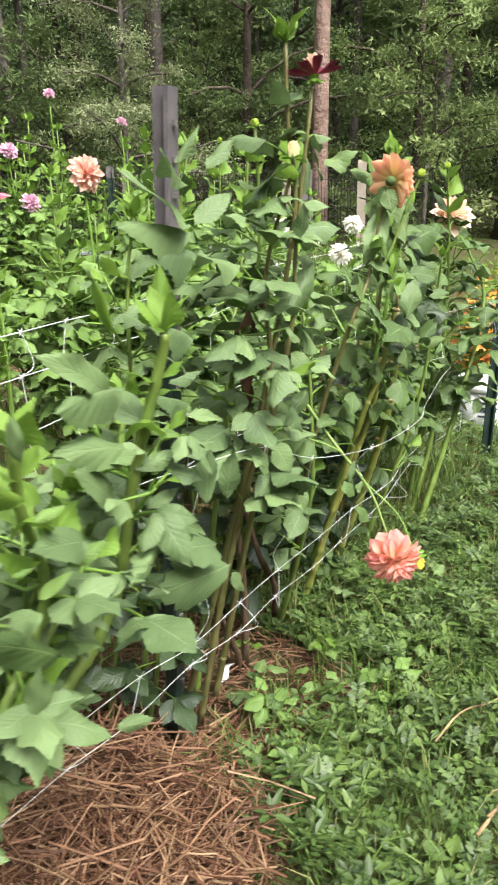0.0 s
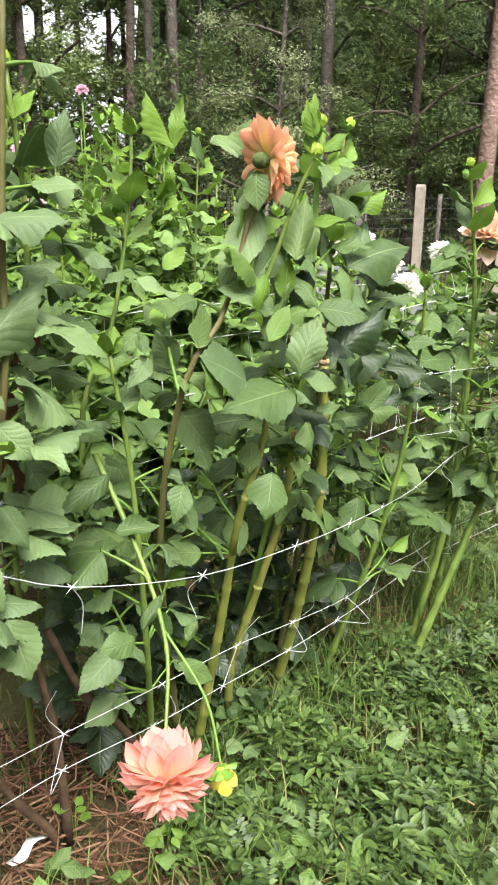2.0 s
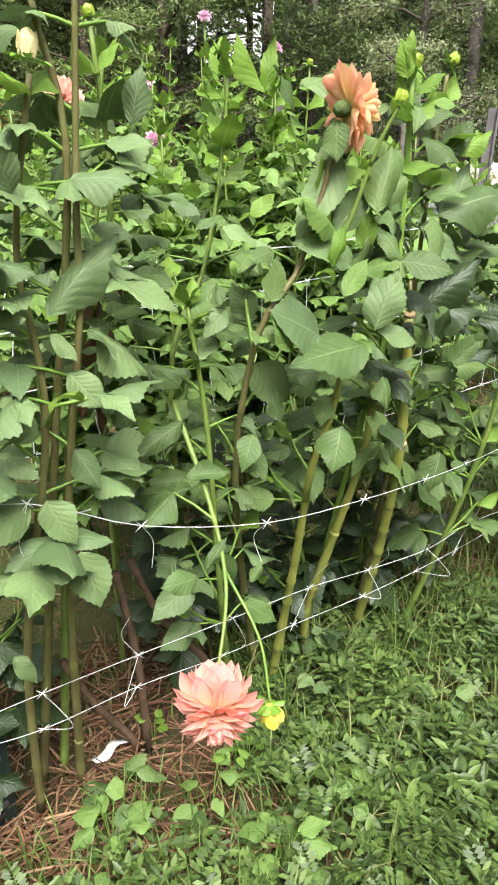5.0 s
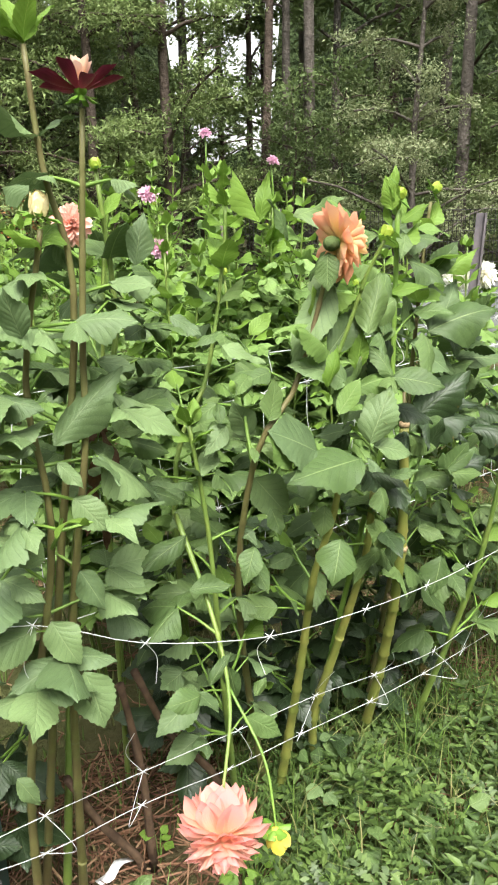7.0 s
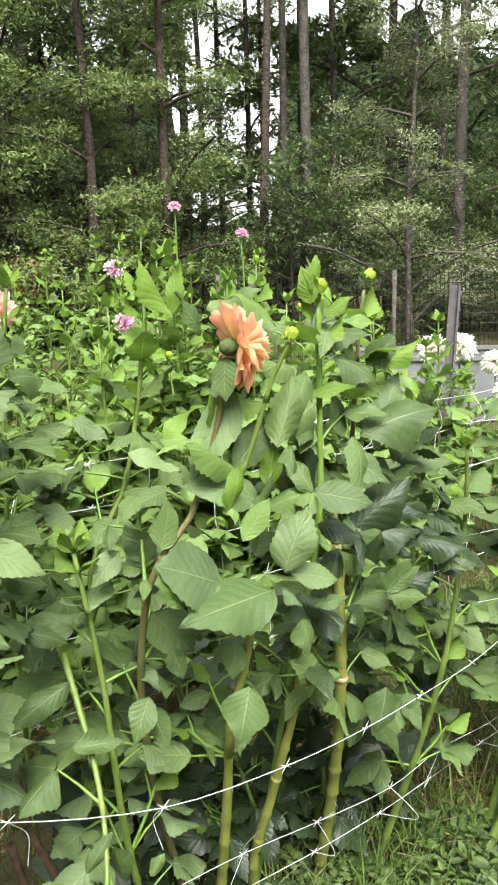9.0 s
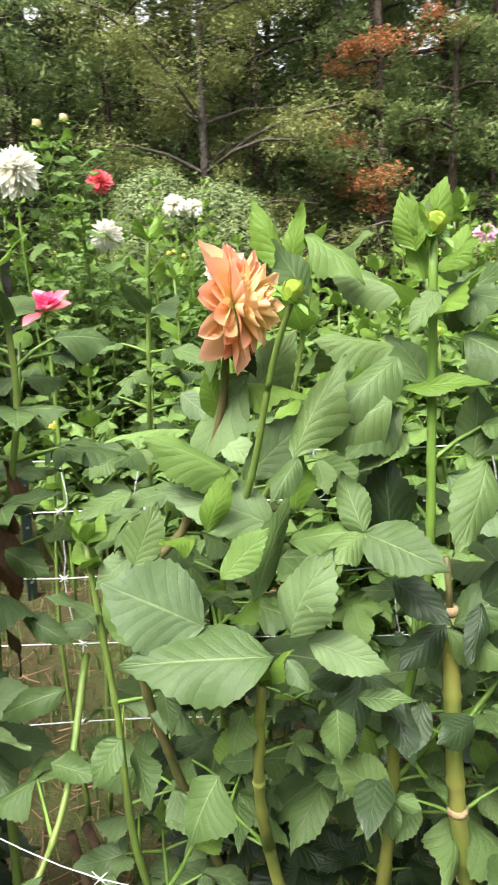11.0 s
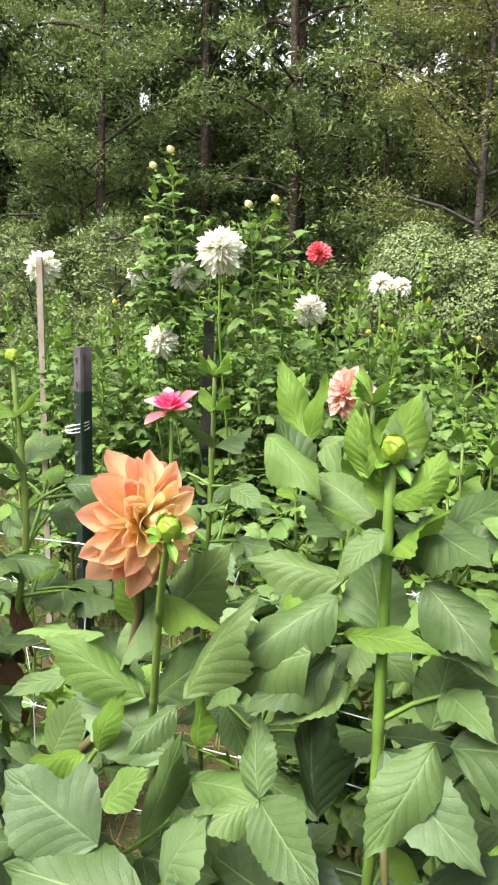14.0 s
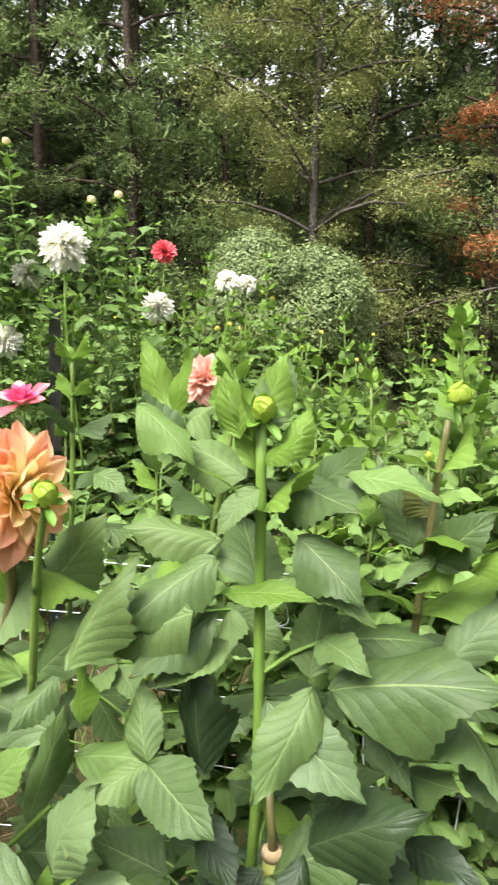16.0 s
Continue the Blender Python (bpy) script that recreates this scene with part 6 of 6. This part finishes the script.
def wire_fence(x0, y0, x1, y1, h, label):
    ob = thing("wire_fence", (x0, y0, 0), label, "fence")
    n = Vector((x1 - x0, y1 - y0, 0))
    m = int(n.length / 0.05)
    up = Build()
    up.tube([(0, 0, 0), (0, 0, h)], 0.004, 3, 0, False)
    upright = up.mesh("upright_wire", [WIRE])
    for k in range(m + 1):
        part("upright_wire", upright, ob, Matrix.Translation(n * (k / m)))
    for k in range(9):
        b = Build()
        b.tube([Vector((0, 0, h * (k + 1) / 9)), n + Vector((0, 0, h * (k + 1) / 9))], 0.004, 4)
        part("wire", b.mesh("wire", [WIRE]), ob)
    for k in range(int(n.length / 2.2) + 1):
        p = n.normalized() * 2.2 * k
        b = Build()
        b.tube([p + Vector((0, 0, -0.2)), p + Vector((0, 0, h + 0.05))], 0.03, 6)
        part("post", b.mesh("post", [BARK_GREY]), ob)


wire_fence(4.6, 7.6, 10.5, 3.2, 1.12, "black wire mesh fence along the wood")


def raised_bed(x, y, turn):
    ob = thing("raised_bed", (x, y, 0), "grey sheet-metal raised garden bed", "raised bed")
    m = Matrix.Rotation(turn, 4, "Z")
    for nm, lo, hi in (("long_side", (-1.0, -0.4, 0), (1.0, -0.375, 0.48)), ("long_side", (-1.0, 0.375, 0), (1.0, 0.4, 0.48)), ("short_side", (-1.0, -0.374, 0), (-0.975, 0.374, 0.48)), ("short_side", (0.975, -0.374, 0), (1.0, 0.374, 0.48)), ("rim", (-1.02, -0.42, 0.481), (1.02, -0.36, 0.51)), ("rim", (-1.02, 0.36, 0.481), (1.02, 0.42, 0.51))):
        b = Build()
        b.box(lo, hi)
        part(nm, b.mesh(nm, [METAL], False), ob, m)
    b = Build()
    b.box((-0.974, -0.373, 0.02), (0.974, 0.373, 0.42))
    part("soil", b.mesh("soil", [EARTH], False), ob, m)


raised_bed(4.6, 3.75, radians(-40))


def name_tag():
    ob = thing("plant_tag", (0.245, 0.075, 0.03), "crumpled white plant tag lying on straw", "plant tag")
    b = Build()
    pts = [Vector((x * 0.036, (k - 0.5) * 0.018 + 0.003 * math.sin(x * 5), 0.012 + 0.006 * math.sin(x * 3 + k))) for x in np.linspace(-1, 1, 9) for k in (0, 1)]
    b.add(pts, [(2 * k, 2 * k + 2, 2 * k + 3, 2 * k + 1) for k in range(8)])
    o = part("tag", b.mesh("tag", [PAPER]), ob, Matrix.Rotation(0.3, 4, "Z"))
    o.modifiers.new("thickness", "SOLIDIFY").thickness = 0.001


name_tag()


def weed_plant(x, y, leaves, size, tint, seed):
    """A single broad-leaved weed: leaves on short stalks from one root."""
    r = random.Random(seed)
    ob = thing("weed_plant", (x, y, 0), "small bright green broad-leaved weed at the edge of the straw", "weed", "single weeds beside the bed")
    for k in range(leaves):
        a = 2.4 * k + r.uniform(-0.4, 0.4)
        out = Vector((math.cos(a), math.sin(a), 0))
        end = out * size * r.uniform(0.25, 0.7) + Vector((0, 0, r.uniform(0.04, 0.1)))
        b = Build()
        b.tube(glide([(0, 0, -0.01), end * 0.55 + Vector((0, 0, 0.015)), end], 6), 0.0011, 4, 0, False)
        part("stalk", b.mesh("stalk", [STEM_YOUNG]), ob)
        ln = size * r.uniform(0.7, 1.15)
        part("leaf", LEAF_MESH[tint][r.randrange(10)], ob, basis(end, out + Vector((0, 0, r.uniform(-0.3, 0.5))), (r.uniform(-0.3, 0.3), r.uniform(-0.5, 0.1), 1), ln * 1.15, ln, ln))


for k, (px, py, n, size, tint) in enumerate([(0.413, -0.277, 11, 0.055, "fresh"), (0.42, -0.088, 6, 0.03, "young"), (0.462, -0.076, 7, 0.03, "young"), (0.356, -0.123, 5, 0.05, "fresh"), (0.22, -0.03, 6, 0.055, "green"), (0.333, 0.074, 5, 0.028, "young"), (0.18, -0.1, 7, 0.05, "fresh"), (0.6, -0.27, 7, 0.06, "fresh"), (0.63, -0.13, 6, 0.05, "green"), (0.1, -0.22, 8, 0.05, "fresh"), (0.83, -0.19, 7, 0.05, "green"), (0.66, 0.0, 6, 0.05, "blue")]):
    weed_plant(px, py, n, size, tint, 700 + k)


def dry_stalk(ends, r0):
    """A dry stalk lying on the weeds."""
    p, q = Vector(ends[0]), Vector(ends[1])
    ob = thing("dry_stalk", p, "dry brown plant stalk lying on the weeds", "stalk")
    b = Build()
    line = glide([p - p, (q - p) * 0.35 + Vector((0.01, 0.012, 0.01)), (q - p) * 0.7, q - p], 14)
    b.tube(line, [r0 * (1 - 0.03 * i) * (1.25 if i % 4 == 2 else 1) for i in range(14)], 7)
    part("stem", b.mesh("dry_stalk", [STALK_PALE]), ob)


for ends, r0 in ((((0.55, -0.646, 0.075), (0.11, -0.586, 0.065)), 0.006), (((0.4, -0.662, 0.07), (0.15, -0.59, 0.075)), 0.0045), (((0.27, -0.443, 0.08), (0.52, -0.524, 0.085)), 0.0025)):
    dry_stalk(ends, r0)


# ---- woods ahead, backdrop sheet all round ----
def ring(az, dist):
    """A place in the wood by its bearing from the beds."""
    return 0.5 + dist * math.sin(radians(az)), -0.8 + dist * math.cos(radians(az))


rw = random.Random(77)
for az, dist, h, tr, mat, bark, label, kw in [
    (56.0, 10.2, 15, 0.13, TREE_MID, BARK_RED, "tall pine with reddish brown bark", dict(crown=(0.55, 1.0), lean=0.3, count=3000)),
    (29.7, 12.5, 12, 0.09, TREE_DARK, BARK, "slim crooked dark tree", dict(crown=(0.45, 1.0), lean=0.6, count=2500)),
    (33.6, 13, 15, 0.11, TREE_MID, BARK_GREY, "straight slim tree with grey bark", dict(crown=(0.45, 1.0), count=3000)),
    (31.8, 14, 15, 0.09, TREE_MID, BARK_GREY, "slim forest tree with smooth grey bark", dict(crown=(0.45, 1.0), count=3000)),
    (44.5, 13, 14, 0.12, TREE_MID, BARK_GREY, "forest tree with smooth grey bark", dict(crown=(0.4, 1.0), count=3000)),
    (41.0, 10.5, 5.5, 0.06, TREE_PALE, BARK_GREY, "small tree with pale grey-green leaves", dict(crown=(0.1, 1.0), spread=1.4, count=26000, size=0.029, limbs=26)),
    (3.5, 11.5, 8, 0.1, TREE_MID, BARK, "tree with reddish autumn leaves among the green", dict(second=TREE_RED, share=0.8, crown=(0.15, 1.0), spread=1.6, count=18000, size=0.037)),
    (-8.5, 10.5, 7.5, 0.08, TREE_OLIVE, BARK_GREY, "many-stemmed tree with olive leaves", dict(crown=(0.1, 1.0), spread=2.0, count=72000, size=0.033, limbs=44)),
    (9.0, 11.5, 6, 0.08, TREE_MID, BARK, "bushy green forest tree", dict(crown=(0.05, 1.0), spread=1.7, count=20000, size=0.037)),
    (17.0, 12, 9, 0.1, TREE_MID, BARK, "dark green forest tree", dict(crown=(0.1, 1.0), spread=1.8, count=20000, size=0.040)),
    (23.0, 12, 9, 0.1, TREE_MID, BARK, "dark green forest tree", dict(crown=(0.15, 1.0), spread=1.8, count=20000, size=0.040)),
    (-36.0, 10.5, 6, 0.1, TREE_MID, BARK, "broad dark green bush of the wood's edge", dict(crown=(0.05, 1.0), spread=2.0, count=26000, size=0.034)),
    (-22.0, 12.5, 12, 0.13, TREE_DARK, BARK, "dark pine of the wood's edge", dict(crown=(0.15, 1.0), spread=2.2, count=22000, size=0.040)),
    (-29.0, 13, 13, 0.13, TREE_DARK, BARK, "dark pine of the wood's edge", dict(crown=(0.15, 1.0), spread=2.2, count=22000, size=0.040)),
    (51.0, 12, 7, 0.1, TREE_DARK, BARK, "dark green forest tree", dict(crown=(0.1, 1.0), spread=1.8, count=20000, size=0.040)),
    (64.0, 11.5, 6, 0.1, TREE_MID, BARK, "vine-hung green forest tree", dict(crown=(0.05, 1.0), spread=1.8, count=20000, size=0.037)),
    (71.0, 12, 8, 0.1, TREE_MID, BARK, "broad green forest tree", dict(crown=(0.05, 1.0), spread=2.0, count=22000, size=0.040)),
]:
    tree(*ring(az, dist), h, tr, rw.randrange(9999), mat, bark, label, **kw)
for k in range(20):
    az = -56 + 80 * (k + rw.uniform(-0.35, 0.35)) / 20
    tree(*ring(az, rw.uniform(11.8, 14.0)), rw.uniform(7, 11), rw.uniform(0.07, 0.12), 900 + k, rw.choice([TREE_DARK, TREE_MID, TREE_MID]), BARK, "dense green tree of the wood's edge", crown=(0.04, 1.0), spread=rw.uniform(1.7, 2.3), count=16000, size=0.056, limbs=30, clumps=6)
for k in range(60):
    az = -62 + 150 * (k + rw.uniform(-0.4, 0.4)) / 60
    dist = rw.uniform(14.5, 21)
    if 25.5 < az < 31.5:
        continue
    tree(*ring(az, dist), rw.uniform(11, 17), rw.uniform(0.09, 0.18), 300 + k, rw.choice([TREE_DARK, TREE_DARK, TREE_MID]), rw.choice([BARK, BARK_GREY]), "tall slim forest tree in the dark wood", crown=(rw.uniform(0.08, 0.3), 1.0), spread=rw.uniform(1.7, 2.5), count=5200, size=0.13, limbs=20, sides=5)


for az, dist in ((25.6, 15.5), (27.3, 17.0), (29.2, 16.2), (30.6, 18.0)):
    tree(*ring(az, dist), rw.uniform(12, 15), 0.08, 860 + int(az), TREE_MID, BARK, "slim leafy tree at a gap of the wood", crown=(0.2, 1.0), spread=1.5, count=3600, size=0.08, limbs=18, sides=5)


# undergrowth of the wood
for k in range(44):
    az = -64 + 150 * (k + rw.uniform(-0.4, 0.4)) / 44
    dist = rw.uniform(11.0, 15.0)
    h = rw.uniform(1.6, 3.8)
    tree(*ring(az, dist), h, 0.035, 600 + k, rw.choice([TREE_DARK, TREE_MID, TREE_MID, TREE_DARK]), BARK, "leafy shrub of the wood's undergrowth", crown=(0.02, 1.0), spread=h * 0.38 + 0.4, count=5000, size=0.055, name="shrub", limbs=14, clumps=6, sides=4)


# wild shrubs between the beds and the wood
for k, (px, py, h) in enumerate([(-3.3, 3.9, 1.75), (-2.75, 4.2, 1.95), (-3.9, 4.5, 1.95), (-3.3, 4.9, 2.05), (-4.6, 4.6, 1.9)]):
    tree(px, py, h, 0.02, 640 + k, TREE_VINE, BARK_GREY, "wild shrub with small pale olive leaves", crown=(0.05, 1.0), spread=0.6, count=5200, size=0.026, name="shrub", limbs=18, clumps=6, sides=4)
tree(-6.1, 7.7, 3.6, 0.06, 651, TREE_MID, BARK, "broad green shrub at the wood's edge", crown=(0.04, 1.0), spread=1.35, count=24000, size=0.034, name="shrub", limbs=34, clumps=6)


def vine_mound(x, y, label):
    """A thicket wholly overgrown with vines."""
    ob = thing("vine_mound", (x, y, 0), label, "shrub")
    rng = np.random.default_rng(12)
    lumps = [(-0.36, 0, 1.74, 0.42), (-0.02, 0.05, 1.54, 0.42), (0.3, 0.05, 1.6, 0.38), (0.44, 0.1, 1.45, 0.33), (-0.4, 0, 1.36, 0.45), (-0.1, 0.1, 1.3, 0.5), (0.3, 0.15, 1.25, 0.48), (0, 0.45, 0.5, 0.6), (0.4, 0.5, 0.5, 0.5), (-0.5, 0.5, 0.5, 0.5)]
    lumps += [(rng.uniform(-0.65, 0.65), rng.uniform(-0.45, -0.1), rng.uniform(1.15, 1.85), rng.uniform(0.1, 0.22)) for _ in range(26)]
    lumps = [(q[0], q[1], q[2] * 0.97, q[3] * 0.95) for q in lumps]
    size2 = np.array([q[3] ** 2 for q in lumps])
    c = np.array(lumps)[rng.choice(len(lumps), 23000, p=size2 / size2.sum())]
    d = rng.normal(size=(23000, 3))
    d /= np.linalg.norm(d, axis=1)[:, None]
    p = c[:, :3] + d * c[:, 3:] * rng.uniform(0.86, 1.06, (23000, 1))
    inside = np.zeros(23000, bool)
    for q in lumps:
        inside |= np.linalg.norm(p - q[:3], axis=1) < q[3] * 0.84
    p, d = p[(p[:, 2] > 0) & ~inside], d[(p[:, 2] > 0) & ~inside]
    out = np.repeat(d, 7, 0) + rng.normal(0, 0.4, (len(d) * 7, 3)) + (0, 0, 0.35)
    out /= np.linalg.norm(out, axis=1)[:, None]
    p = np.repeat(p, 7, 0) + rng.normal(0, 0.025, (len(out), 3))
    a = np.cross(out, rng.normal(size=out.shape))
    a /= np.linalg.norm(a, axis=1)[:, None]
    b = np.cross(out, a)
    s = 0.0155 * rng.uniform(0.6, 1.3, (len(p), 1))
    v = np.stack([p - a * s, p + b * s * 0.6, p + a * s, p - b * s * 0.6], 1).reshape(-1, 3)
    part("leaves", mesh_of("leaves", v, np.arange(len(v)).reshape(-1, 4), TREE_VINE, smooth=False), ob, kind="stuff")
    # dark balls fill the lumps in place of the shade between the leaves
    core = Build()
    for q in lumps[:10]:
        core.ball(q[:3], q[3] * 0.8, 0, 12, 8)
    part("core", core.mesh("core", [SHADE_GREEN]), ob, label="dark balls standing in for the shaded inside of the thicket")
    for k in range(7):
        b = Build()
        b.tube(glide([(0.1 * k - 0.3, 0, -0.1), (0.12 * k - 0.4, 0.05, 0.7), (0.18 * k - 0.5, 0.1, 1.3)], 8), [0.03 - 0.003 * i for i in range(8)], 6)
        part("vine_stem", b.mesh("stem", [BARK]), ob)


vine_mound(-0.64, 6.25, "pale green thicket overgrown with vines")


def wood_shade_sheet():
    """Dark sheet behind the trees, coloured as the wood's shade, uneven along its top."""
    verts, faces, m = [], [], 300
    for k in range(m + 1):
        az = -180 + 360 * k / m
        # the unseen ring behind the path is added to cut low sky light
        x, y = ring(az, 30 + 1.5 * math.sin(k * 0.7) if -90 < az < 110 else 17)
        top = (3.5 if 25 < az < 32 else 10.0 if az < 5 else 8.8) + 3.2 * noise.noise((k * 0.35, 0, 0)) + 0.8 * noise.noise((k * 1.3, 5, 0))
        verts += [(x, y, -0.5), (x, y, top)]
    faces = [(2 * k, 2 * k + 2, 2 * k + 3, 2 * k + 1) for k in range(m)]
    tagged(new("backdrop", mesh_of("backdrop", verts, faces, WOOD_SHADE)), "dark sheet for the wood's shade, also closing off low sky behind the path", "backdrop", kind="structure")


WOOD_SHADE = plain("wood_shade_sheet", (0.012, 0.02, 0.008), (0.045, 0.065, 0.026), 1.6, 0.95, 0.05, 0.9, dist=0.5)
wood_shade_sheet()
